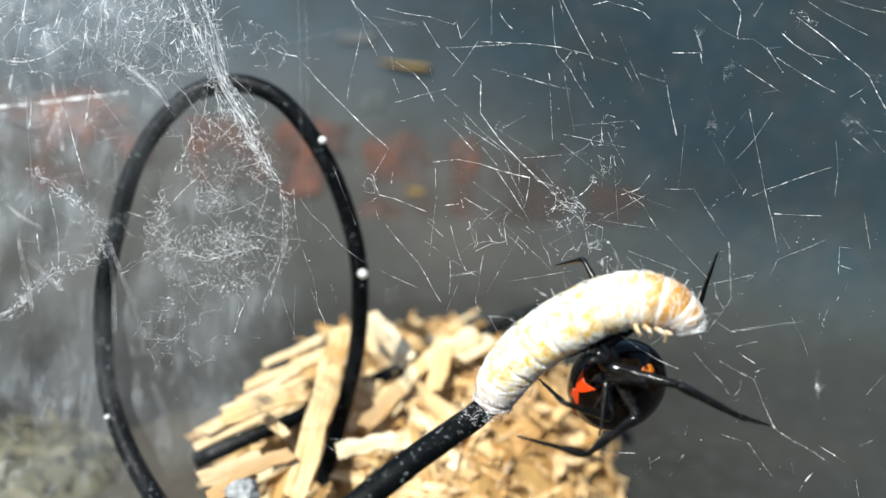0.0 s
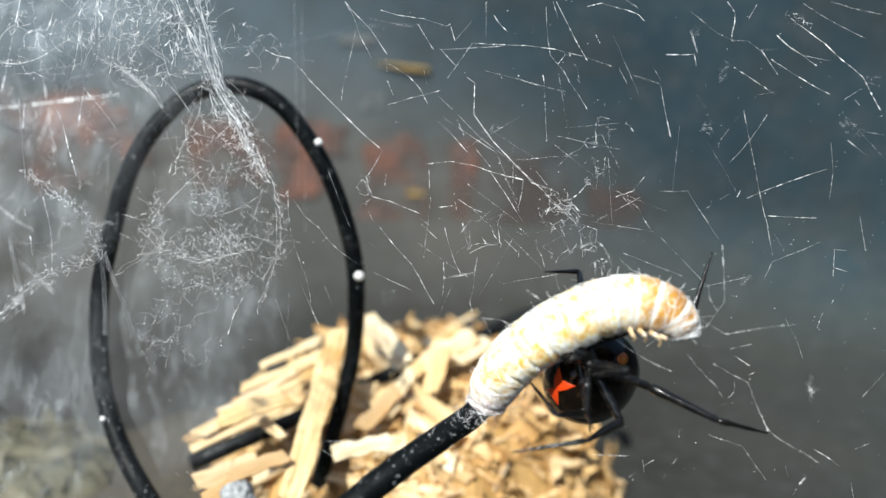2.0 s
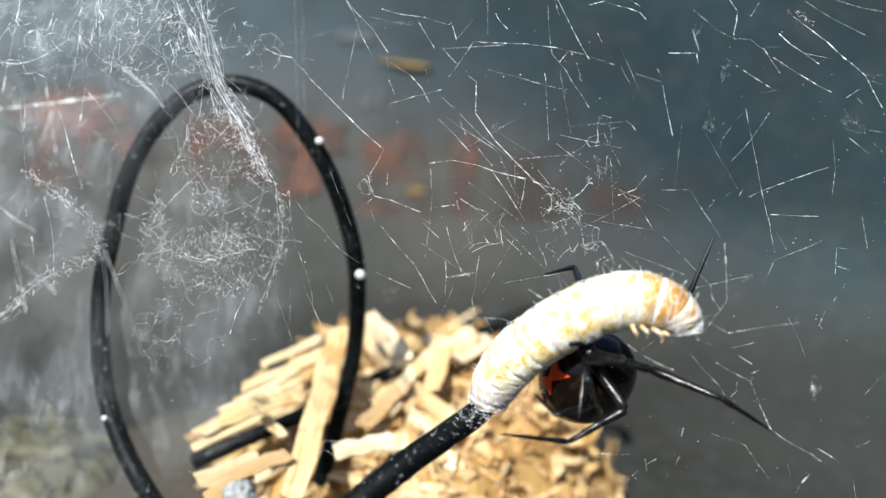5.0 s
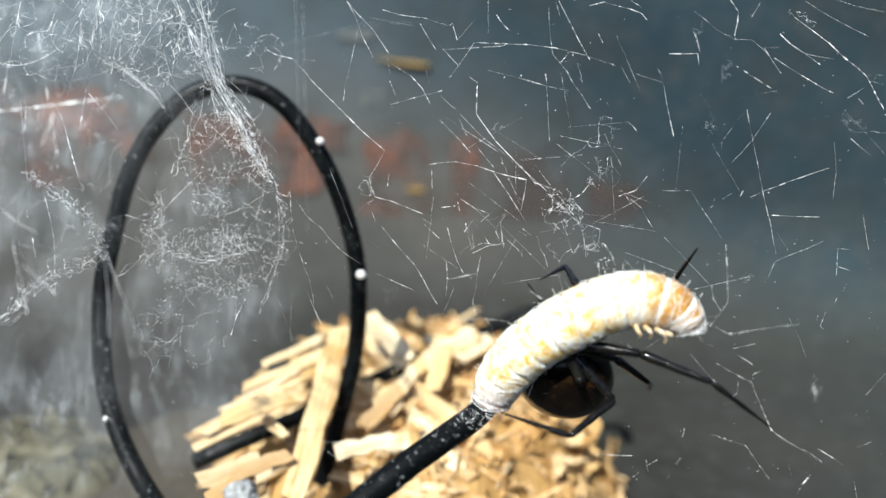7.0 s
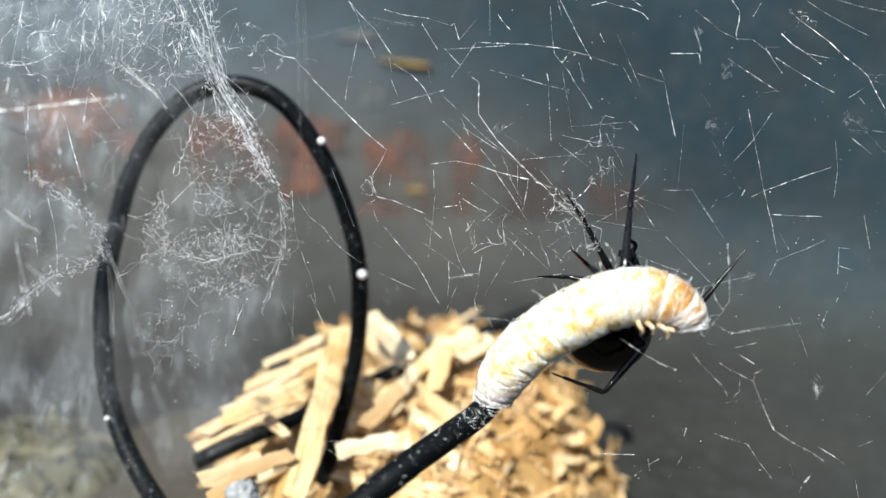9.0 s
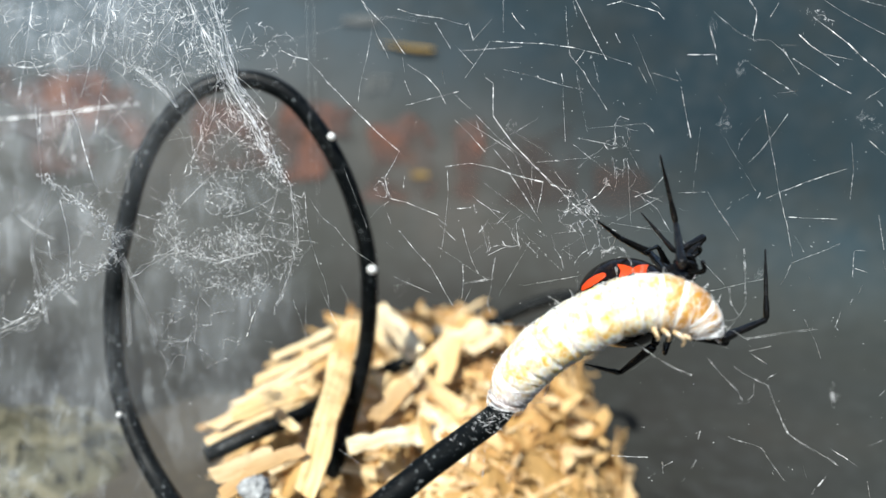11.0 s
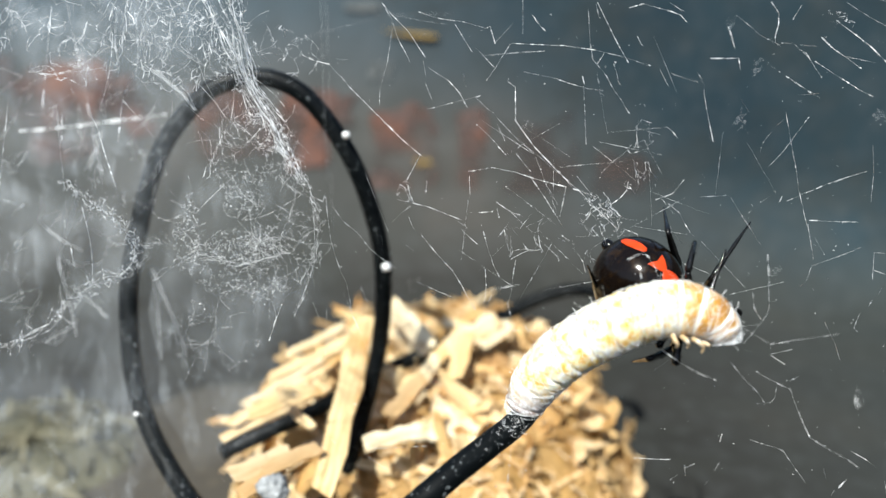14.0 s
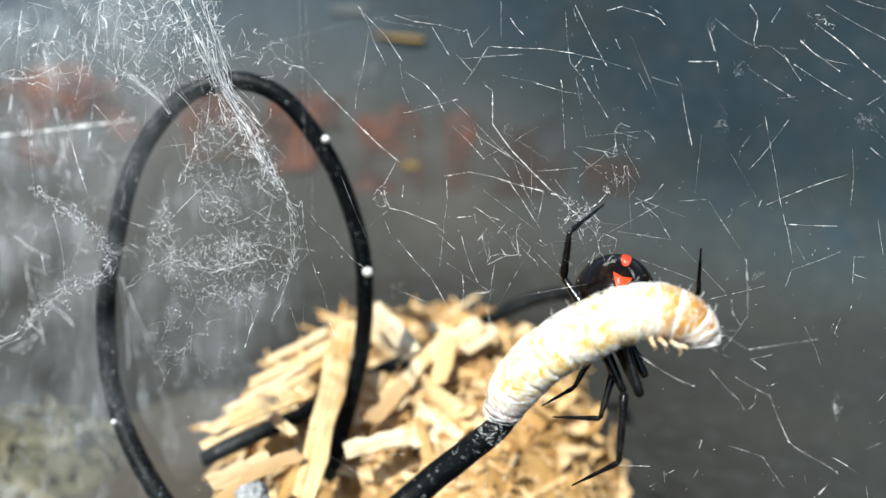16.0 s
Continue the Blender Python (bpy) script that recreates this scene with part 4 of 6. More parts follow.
single_threads([
    (-57.1, 11.8, -58.3, 7.3, -59.5, 4.5, -60.1, 1.7, -59.5, -1.5, -58.7, -4.7, -58.1, -8.7),
    (-62.7, 7.3, -61.5, 6.1, -59.5, 4.5, -56.7, 2.9),
    (-55.9, 15.3, -55.1, 17.3, -54.1, 20.1),
    (-47.5, 1.3, -46.7, -4.7, -46.5, -11.8),
    (-47.1, 0.5, -45.1, -4.7, -43.5, -8.7, -42.7, -11.8),
    (-58.7, -1.5, -55.5, -4.3, -53.9, -5.9),
    (-60.1, 2.1, -60.0, 0.1),
    (-62.7, -9.5, -59.9, -7.9, -57.9, -6.3),
    (-53.9, 24.9, -53.5, 22.1),
], CURTAIN, -24, 4, 0.034, SILK_DENSE, 48, 1, True)
single_threads([
    (5.3, 19.3, 8.0, 15.5, 11.7, 11.6, 14.7, 8.9, 17.3, 6.3, 19.7, 3.9),
], TANGLE, 0, 1, 0.030, SILK, 60, 0.7)
single_threads([
    (-65.1, 20.0, -57.9, 20.6, -50.7, 21.5, -44.7, 22.2),
], CURTAIN, -24, 0.5, 0.07, SILK_DENSE, 36)
single_threads([
    (-24.3, 28.5, -11.5, 31.9, -1.9, 32.1),
    (-19.5, 36.9, -19.1, 19.3, -18.9, 1.7),
    (-20.5, 36.9, -20.1, 19.3, -19.8, 8.9),
], TANGLE, 35, 6, 0.015, SILK_FAINT, 35, 1)


def loose_silk():
    """The fine silk that nobody could count: a sheet gathered over the loop, a woolly cloud in it, a curtain beside it, and stray bits."""
    rnd = random.Random(77)
    fan, cloud, veil, stray, hairs = [], [], [], [], []

    def point(x, y, d):
        g = (120 + d) / 120
        return Vector((x * g, y * g, -d)) * MM

    def net(out, nodes, links, reach, low, high, dots=0.5):
        """Joins each node to some of its near neighbours by slightly bent threads, with drops at the knots."""
        p = np.array(nodes)
        for i in range(len(p)):
            far = np.hypot(p[:, 0] - p[i, 0], p[:, 1] - p[i, 1])
            near = [j for j in np.argsort(far)[1:7] if far[j] < reach]
            rnd.shuffle(near)
            for j in near[:rnd.choice(links)]:
                mid = (p[i] + p[j]) / 2 + np.array([rnd.gauss(0, 0.10) for _ in range(3)]) * far[j]
                line = spline([p[i], mid, p[j]], 4)
                out.append(([point(*q) for q in line], rnd.uniform(low, high) * MM))
            if rnd.random() < dots:
                c = point(*p[i])
                r = min(0.07, 0.016 + rnd.expovariate(70)) * MM
                out.append(([c, c + Vector((r * 1.6, r * rnd.uniform(-1, 1), 0))], r))

    def scatter(count, cx, cy, rx, ry, d0, d1, rough=0.5, seed=0.0):
        """Nodes inside an ellipse, crowded where a slow noise is high."""
        out = []
        while len(out) < count:
            x, y = rnd.uniform(-1, 1), rnd.uniform(-1, 1)
            n = noise.noise(Vector((cx + x * rx, cy + y * ry, seed)) * 0.22) * 0.5 + 0.5
            if x * x + y * y < 1 and rnd.random() < (1 - rough) + rough * max(0, n * 2.4 - 0.7):
                out.append((cx + x * rx, cy + y * ry, rnd.uniform(d0, d1)))
        return out

    def sheet(w, v):
        """A point of the gathered sheet: w across it, v down it."""
        ends = ((-39.5 + 6.4 * w, 37.0, 4), (-35.6 + 3.9 * w, 29.7, 5), (-32.6 + 2.0 * w, 23.3, 7), (-29.8 + 2.6 * w, 18.5, 8), (-26.9 + 1.6 * w, 13.7, 8), (-24.6 + 1.8 * w, 10.0 - w, 8))
        i = min(4, int(v * 5))
        return np.array(ends[i]) + (np.array(ends[i + 1]) - np.array(ends[i])) * (v * 5 - i)

    for k in range(28):  # the strands of the gathered sheet, from the top edge down to its tail
        w, v0 = rnd.random() ** 0.6, rnd.choice((0, 0, 0, 0.15, 0.35))
        v1, turn = rnd.choice((0.45, 0.6, 0.8, 0.95, 1.0)), rnd.gauss(0, 1.0)
        pts = []
        for u in np.linspace(v0, v1, 9):
            pts.append(tuple(sheet(min(1.25, max(-0.6, w + turn * (u - v0))), u) + np.array((rnd.gauss(0, 0.16), rnd.gauss(0, 0.25), rnd.gauss(0, 0.5)))))
        fan.append(([point(*p) for p in spline(pts, 5)], rnd.choice((0.020, 0.028, 0.040, 0.058)) * MM))
    net(fan, [tuple(sheet(rnd.uniform(-0.5, 1.1), rnd.random()) + np.array((rnd.gauss(0, .3), 0, rnd.gauss(0, 1)))) for k in range(420)], (1, 2), 2.0, 0.012, 0.030, 0.8)
    # the open mesh beside it, and two braided strands that hang from the top edge
    net(fan, scatter(480, -41.0, 32.5, 10.0, 9.5, 0, 9, 0.75, 2.0), (1, 2, 2), 2.8, 0.011, 0.026, 0.9)
    net(fan, scatter(170, -54.0, 32.0, 13.0, 8.0, -4, 6, 0.8, 5.0), (1, 2), 4.5, 0.009, 0.020, 0.8)
    for x0, y0, x1, y1 in ((-47.8, 36.5, -50.2, 24.5), (-45.3, 36.5, -46.8, 27.5), (-36.0, 34.0, -37.8, 24.5)):
        for k in range(5):
            pts = [(x0 + (x1 - x0) * u + rnd.gauss(0, 0.28), y0 + (y1 - y0) * u, 4 + rnd.gauss(0, 0.6)) for u in np.linspace(0, rnd.uniform(0.6, 1), 7)]
            fan.append(([point(*p) for p in spline(pts, 5)], rnd.uniform(0.012, 0.026) * MM))
    for k in range(15):  # a cord at the sheet's other edge, bent down to the loop
        u = rnd.gauss(0, 0.3)
        pts = spline([(-46.0 + u, 27.0 + u, 7), (-43.8 + u, 25.2 + rnd.gauss(0, .25), 8), (-40.6 + u, 22.6 + rnd.gauss(0, .25), 9), (-38.9 + u * .5, 20.2, 10)], 4)
        fan.append(([point(*p) for p in pts[rnd.randint(0, 4):]], rnd.uniform(0.008, 0.024) * MM))
    # the cloud inside the loop: crowded above, open in its middle, a clump below

    def wander(start, length, bend):
        """A hair of silk that curls on without a kink."""
        x, y, d = start
        a, turn, pts = rnd.uniform(0, 6.283), rnd.gauss(0, bend), []
        for k in range(max(4, int(length / 0.3))):
            pts.append(point(x, y, d))
            turn = turn * 0.86 + rnd.gauss(0, bend * 0.55)
            a += turn * 0.3
            x, y, d = x + 0.3 * math.cos(a), y + 0.3 * math.sin(a), d + rnd.gauss(0, 0.10)
        return pts

    nodes = scatter(900, -30.6, 12.5, 6.8, 8.0, 6, 12, 0.7, 1.0) + scatter(1300, -31.5, 2.5, 11.0, 9.5, 8, 14, 0.85, 3.0) + scatter(620, -30.5, -1.5, 6.0, 4.4, 8, 14, 0.6, 4.0) + scatter(160, -37, -12, 7, 6, 8, 18, 0.8, 6.0)
    nodes = [p for p in nodes if noise.noise(Vector((p[0] * 0.23, p[1] * 0.33, 8.0))) > -0.22]
    net(hairs, nodes, (1, 1, 2), 2.0, 0.005, 0.013, 0.0)
    for k in range(280):
        hairs.append((wander(rnd.choice(nodes), rnd.uniform(1.0, 5.0), rnd.uniform(0.04, 0.40)), rnd.choice((0.008, 0.010, 0.013, 0.017, 0.024)) * MM))
    for k in range(1700):  # glints added as small beads where hairs cross
        c = point(*rnd.choice(nodes))
        r = min(0.070, 0.016 + rnd.expovariate(60)) * MM
        cloud.append(([c, c + Vector((r * rnd.uniform(1, 2.5), r * rnd.uniform(-2, 2), 0))], r))
    for k in range(16):  # longer strands through the cloud and out of it
        a, b = rnd.choice(nodes), rnd.choice(nodes)
        if 4 < math.hypot(a[0] - b[0], a[1] - b[1]) < 13:
            m = [(p + q) / 2 + rnd.gauss(0, 0.7) for p, q in zip(a, b)]
            cloud.append(([point(*q) for q in spline([a, m, b], 14)], rnd.uniform(0.010, 0.022) * MM))
    for k in range(70):  # the same hairs run on through the open mesh above the loop
        hairs.append((wander((-41 + rnd.gauss(0, 6), 30 + rnd.gauss(0, 5), rnd.uniform(0, 9)), rnd.uniform(2, 12), rnd.uniform(0.03, 0.25)), rnd.choice((0.006, 0.009, 0.013, 0.018)) * MM))
    for line in ([(-23.0, 9.0, 8), (-21.9, 5.5, 8), (-22.2, 1.5, 9), (-24.0, -4.0, 9), (-25.6, -9.0, 9)], [(-45.5, -3.0, 6), (-39.5, -0.2, 8), (-33.0, -1.4, 9), (-26.0, 0.4, 9)], [(-38.0, 11.0, 8), (-36.0, 16.0, 8), (-34.5, 20.5, 8)]):
        for k in range(3):
            cloud.append(([point(*(q + np.array((rnd.gauss(0, .2), rnd.gauss(0, .2), 0)))) for q in spline([tuple(c + rnd.gauss(0, .25) for c in p) for p in line], 10)], rnd.uniform(0.010, 0.026) * MM))
    for k in range(14):  # curtain, of long straight strands that cross
        x, y = rnd.uniform(-68, -44), rnd.uniform(-6, 42)
        l = rnd.uniform(8, 32)
        lean = rnd.gauss(-0.1, 0.45)
        d0, d1 = -11 + rnd.gauss(0, 6), -11 + rnd.gauss(0, 6)
        n = 40
        pts = [point(x + lean * l * i / n, y - l * i / n, d0 + (d1 - d0) * i / n) for i in range(n + 1)]
        if pts[-1].y / MM > -14 + (pts[-1].x / MM + 66) * 0.7:
            veil.append((pts, rnd.choice((0.014, 0.020, 0.028)) * MM))
    net(veil, [p for p in scatter(300, -57, 12, 14, 30, -25, -14, 0.8, 9.0) if p[1] > -14 + (p[0] + 66) * 0.7], (1, 2), 6.0, 0.006, 0.014, 0.6)
    # the curtain's two thick hems
    for line in ([(-68, -12, -8), (-62, -9, -8), (-56, -4, -7), (-49.5, -1.5, -3), (-47.5, 0.5, 4)], [(-58, 11, -6), (-53.5, 8, -5), (-50, 5, -2), (-47.5, 1.0, 4)]):
        path = spline(line, 30)
        hem = [tuple(rnd.choice(path) + np.array((rnd.gauss(0, .55), rnd.gauss(0, .7), rnd.gauss(0, .8)))) for k in range(190)]
        net(veil, hem, (1, 2), 2.2, 0.010, 0.026, 0.9)
        for k in range(4):
            veil.append(([point(*(p + np.array((rnd.gauss(0, .08), rnd.gauss(0, .10), 0)))) for p in spline([tuple(c + rnd.gauss(0, .4) for c in p) for p in line], 14)], rnd.uniform(0.012, 0.026) * MM))
    for k in range(40):  # stray short bits over the whole tangle
        x, y = rnd.uniform(-30, 64), rnd.uniform(-36, 38)
        if rnd.random() < 0.25:
            x, y = rnd.gauss(17, 6), rnd.gauss(7, 6)
        l = min(7.5, rnd.expovariate(0.55))
        a = rnd.uniform(0, 6.283) if rnd.random() < 0.4 else rnd.gauss(-0.95, 0.5)
        d = rnd.uniform(-6, 14)
        p, q = point(x, y, d), point(x + l * math.cos(a), y + l * math.sin(a), d + rnd.uniform(-2, 2))
        stray.append(([p.lerp(q, u) for u in np.linspace(0, 1, 2 + int(l / 0.4))], rnd.uniform(0.008, 0.020) * MM))
    for k in range(560):  # drops and dust caught on the threads
        x, y = rnd.uniform(-45, 66), rnd.uniform(-36, 40)
        p = point(x, y, rnd.gauss(-3, 4))
        r = min(0.075, 0.014 + rnd.expovariate(65)) * MM
        stray.append(([p, p + Vector((r * 1.6, r * rnd.uniform(-1, 1), 0))], r))
    # small tangles where threads meet
    for x, y, r, count in ((-24.5, 28.0, 3.0, 40), (-28.0, 30.0, 3.0, 30), (23.0, 11.0, 2.6, 30), (16.8, 7.0, 2.4, 46), (18.6, 5.0, 2.0, 30), (-10.2, 9.3, 1.6, 22), (23.5, 16.8, 2.6, 18), (21.0, 0.8, 1.8, 16), (18.0, 3.0, 5.0, 40), (7.0, 3.0, 4.5, 16)):
        net(stray, scatter(count, x, y, r, r, -4, 4, 0.5, x), (1, 1, 2), r * 0.9, 0.008, 0.020, 0.7)
    for k in range(40):  # rows of drops along threads too fine to see
        x, y, a = rnd.uniform(-28, 62), rnd.uniform(-10, 38), rnd.gauss(-0.9, 0.7)
        if k % 2:
            x, y = rnd.gauss(16, 14), rnd.gauss(6, 9)
        d, s = rnd.uniform(-5, 9), 0.0
        stray.append(([point(x + u * math.cos(a), y + u * math.sin(a), d) for u in np.linspace(-1, 8, 26)], rnd.uniform(0.006, 0.011) * MM))
        for j in range(rnd.randint(3, 9)):
            s += rnd.uniform(0.25, 1.3)
            p = point(x + s * math.cos(a), y + s * math.sin(a), d)
            r = rnd.choice((0.014, 0.020, 0.026, 0.040)) * MM
            stray.append(([p, p + Vector((math.cos(a), math.sin(a), 0)) * r * rnd.choice((1.5, 2, 6, 12))], r))
    for x, y, d in ((53.4, -19.4, -21), (43.3, -3.9, 30), (36.5, 31.3, 25), (40.3, 25.0, 25), (38.1, 17.3, 25), (57.7, 18.1, 25), (59.3, 17.5, 25), (7.7, 17.3, 20), (-7.1, -6.3, 55), (50.0, 33.0, 4), (52.0, 32.6, 4), (23.0, -2.0, 12)):
        for k in range(12):  # small tufts of fluff that hang in the threads
            stray.append((curl(rnd, point(x + rnd.gauss(0, 0.45), y + rnd.gauss(0, 0.6), d + rnd.gauss(0, 0.5)), rnd.uniform(0.4, 1.2) * MM, 5), rnd.uniform(0.008, 0.020) * MM))
    for k in range(140):  # silk fluff on the cable's end beside the larva
        u = rnd.random() ** 1.5
        x, y = 5.2 - 9.0 * u + rnd.gauss(0, 0.9), -22.6 - 6.8 * u + rnd.gauss(0, 0.9)
        stray.append((curl(rnd, point(x, y, -10.5 - 3 * u + rnd.gauss(0, 0.6)), rnd.uniform(0.4, 1.4) * MM, 6), rnd.uniform(0.010, 0.032) * MM))
    for name, lines, material, owner, label in (("gathered_sheet", fan, SILK_DENSE, CURTAIN, "thick gathered sheet of silk"), ("silk_cloud", cloud, SILK_DENSE, CURTAIN, "woolly cloud of curled silk"),
                                                ("silk_hairs", hairs, SILK_HAIR, CURTAIN, "fine curled hairs of silk"),
                                                ("silk_curtain", veil, SILK_DENSE, CURTAIN, "soft hazy curtain of silk"), ("stray_silk", stray, SILK, TANGLE, "short stray glinting threads")):
        ob = part(name, web_mesh(name, lines, material, 1 if lines is hairs else 0.35), owner, label)
        ob["kind"] = "stuff"


loose_silk()


def silk_film(name, edge, depth, wave, label, soft_top=False, dense=1.0):
    """A fine sheet of silk filling an outline (right, up) on the web's plane, gently rippled."""
    n, m = 26, 26
    top, low = spline(edge[0], 8), spline(edge[1], 8)
    verts, faces = [], []
    for i in range(n + 1):
        u = i / n
        a = top[int(u * (len(top) - 1))]
        b = low[int(u * (len(low) - 1))]
        for j in range(m + 1):
            q = a + (b - a) * j / m
            d = depth + wave * noise.noise(Vector((q[0] * 0.12, q[1] * 0.12, 2.0 + depth)))
            g = (120 + d) / 120
            verts.append((q[0] * g * MM, q[1] * g * MM, -d * MM))
    for i in range(n):
        for j in range(m):
            a = i * (m + 1) + j
            faces.append((a, a + 1, a + m + 2, a + m + 1))
    me = mesh_of(name, verts, faces, FILM, True)
    cover = me.attributes.new("cover", "FLOAT", "POINT")
    for i in range(n + 1):
        for j in range(m + 1):
            cover.data[i * (m + 1) + j].value = dense * min(1, 3 * (n - i) / n, 4 * (m - j) / m, 2.5 * j / m if soft_top else 1, 4 * i / n if dense < 1 else 1)
    return part(name, me, CURTAIN, label)


silk_film("silk_film", ([(-78, 46), (-60, 46), (-48, 46), (-38, 46)], [(-78, -24), (-66, -17), (-52, -6), (-40, 4)]), -21, 5, "hazy veil of silk")
# added below the curtain to lighten the lower left as haze
silk_film("silk_film", ([(-82, 2), (-66, -2), (-54, -4), (-44, -6)], [(-82, -44), (-66, -44), (-54, -42), (-40, -36)]), -12, 5, "hazy veil of silk", True)
silk_film("silk_film", ([(-45, 22), (-36, 23), (-28, 22), (-20, 12)], [(-46, -10), (-38, -12), (-30, -12), (-20, -8)]), 40, 3, "hazy cloud of silk", True, 0.75)
# another sheet added as haze over the floor behind the loop
silk_film("silk_film", ([(-58, 2), (-44, 2), (-32, 0), (-16, -2)], [(-58, -34), (-44, -34), (-32, -30), (-20, -20)]), 38, 4, "thin pale veil standing for haze", True, 0.95)
silk_film("silk_film", ([(-62, 46), (-46, 46), (-28, 46)], [(-56, 22), (-42, 16), (-24, 6)]), 4, 4, "hazy veil of silk", dense=0.65)



# ---- the spider ----
def abdomen_shape(p):
    x = p.x
    k = 1 + 0.05 * x / 6.2 * -1
    return Vector((p.x, p.y * k, p.z * (1 + (0.04 if p.z > 0 else -0.03))))


ABD_R = (6.8, 5.9, 6.9)
ABD_C = Vector((-6.4, 0, 1.2))
BEND = pose(0, 0, 0, 0, 35, 0)  # the front body is bent down towards the belly


def on_belly(a, b):
    """A point on the abdomen's underside: a along the body (head positive), b to its left, in millimetres over the skin."""
    x, y = a / ABD_R[0], b / ABD_R[1]
    z = -math.sqrt(max(0.0, 1 - x * x - y * y)) * ABD_R[2]
    p = abdomen_shape(Vector((a, b, z)))
    return p * 1.018


def mark(name, outline, parent):
    """A mark on the belly, filled from its middle, with a thin rim."""
    outline = [(a[0] + (b[0] - a[0]) * k / 5, a[1] + (b[1] - a[1]) * k / 5) for a, b in zip(outline, outline[1:] + outline[:1]) for k in range(5)]
    n = len(outline)
    ca, cb = sum(p[0] for p in outline) / n, sum(p[1] for p in outline) / n
    verts, faces = [], []
    rings = 10
    for j in range(1, rings + 1):
        for a, b in outline:
            verts.append((ABD_C + on_belly(ca + (a - ca) * j / rings, cb + (b - cb) * j / rings)) * MM)
    verts += [(ABD_C + on_belly(a, b) * 0.985) * MM for a, b in outline]
    verts.append((ABD_C + on_belly(ca, cb)) * MM)
    for k in range(n):
        faces.append((len(verts) - 1, k, (k + 1) % n))
        for j in range(rings):
            a, b = j * n + k, j * n + (k + 1) % n
            faces.append((a, a + n, b + n, b))
    return part(name, mesh_of(name, verts, faces, RED, True), parent, "bright red hourglass mark")


LEGS = {  # hip on the front body (x, y, z), thickness, lengths of thigh, shin and foot, all in millimetres
    "l1": ((3.3, 1.3, -0.4), 0.88, (9.0, 9.0, 9.5)), "r1": ((3.3, -1.3, -0.4), 0.88, (9.0, 9.0, 9.5)),
    "l2": ((2.5, 1.6, -0.5), 0.78, (6.8, 6.0, 7.0)), "r2": ((2.5, -1.6, -0.5), 0.78, (6.8, 6.0, 7.0)),
    "l3": ((1.6, 1.6, -0.5), 0.68, (5.0, 4.0, 5.5)), "r3": ((1.6, -1.6, -0.5), 0.68, (5.0, 4.0, 5.5)),
    "l4": ((0.8, 1.3, -0.4), 0.84, (8.0, 8.2, 9.0)), "r4": ((0.8, -1.3, -0.4), 0.84, (8.0, 8.2, 9.0)),
}


def leg_piece(length, r0, r1, r2):
    """A leg segment from the origin along +x, slim at the joints."""
    u = np.array([0, 0.04, 0.15, 0.35, 0.6, 0.85, 0.96, 1.0])
    r = np.array([0.65 * r0, r0, 1.05 * r0, r1, 0.95 * r1, r2, r2, 0.6 * r2])
    v, f = tube([(length * a * MM, 0, 0) for a in u], r * MM, 10)
    rnd = random.Random(int(length * 100))
    for k in range(int(length * 5)):  # short stiff hairs
        a, t = rnd.uniform(0.1, 0.98), rnd.uniform(0, 6.28)
        w = Vector((0.55, math.cos(t), math.sin(t))) * 0.42 * MM
        p = Vector((length * a * MM, math.cos(t) * r1 * 0.8 * MM, math.sin(t) * r1 * 0.8 * MM))
        o = len(v)
        e = w.orthogonal().normalized() * 0.025 * MM
        v += [p + e, p - e, p + w]
        f.append((o, o + 1, o + 2))
    return mesh_of("leg_piece", v, f, LEG_BLACK, True)


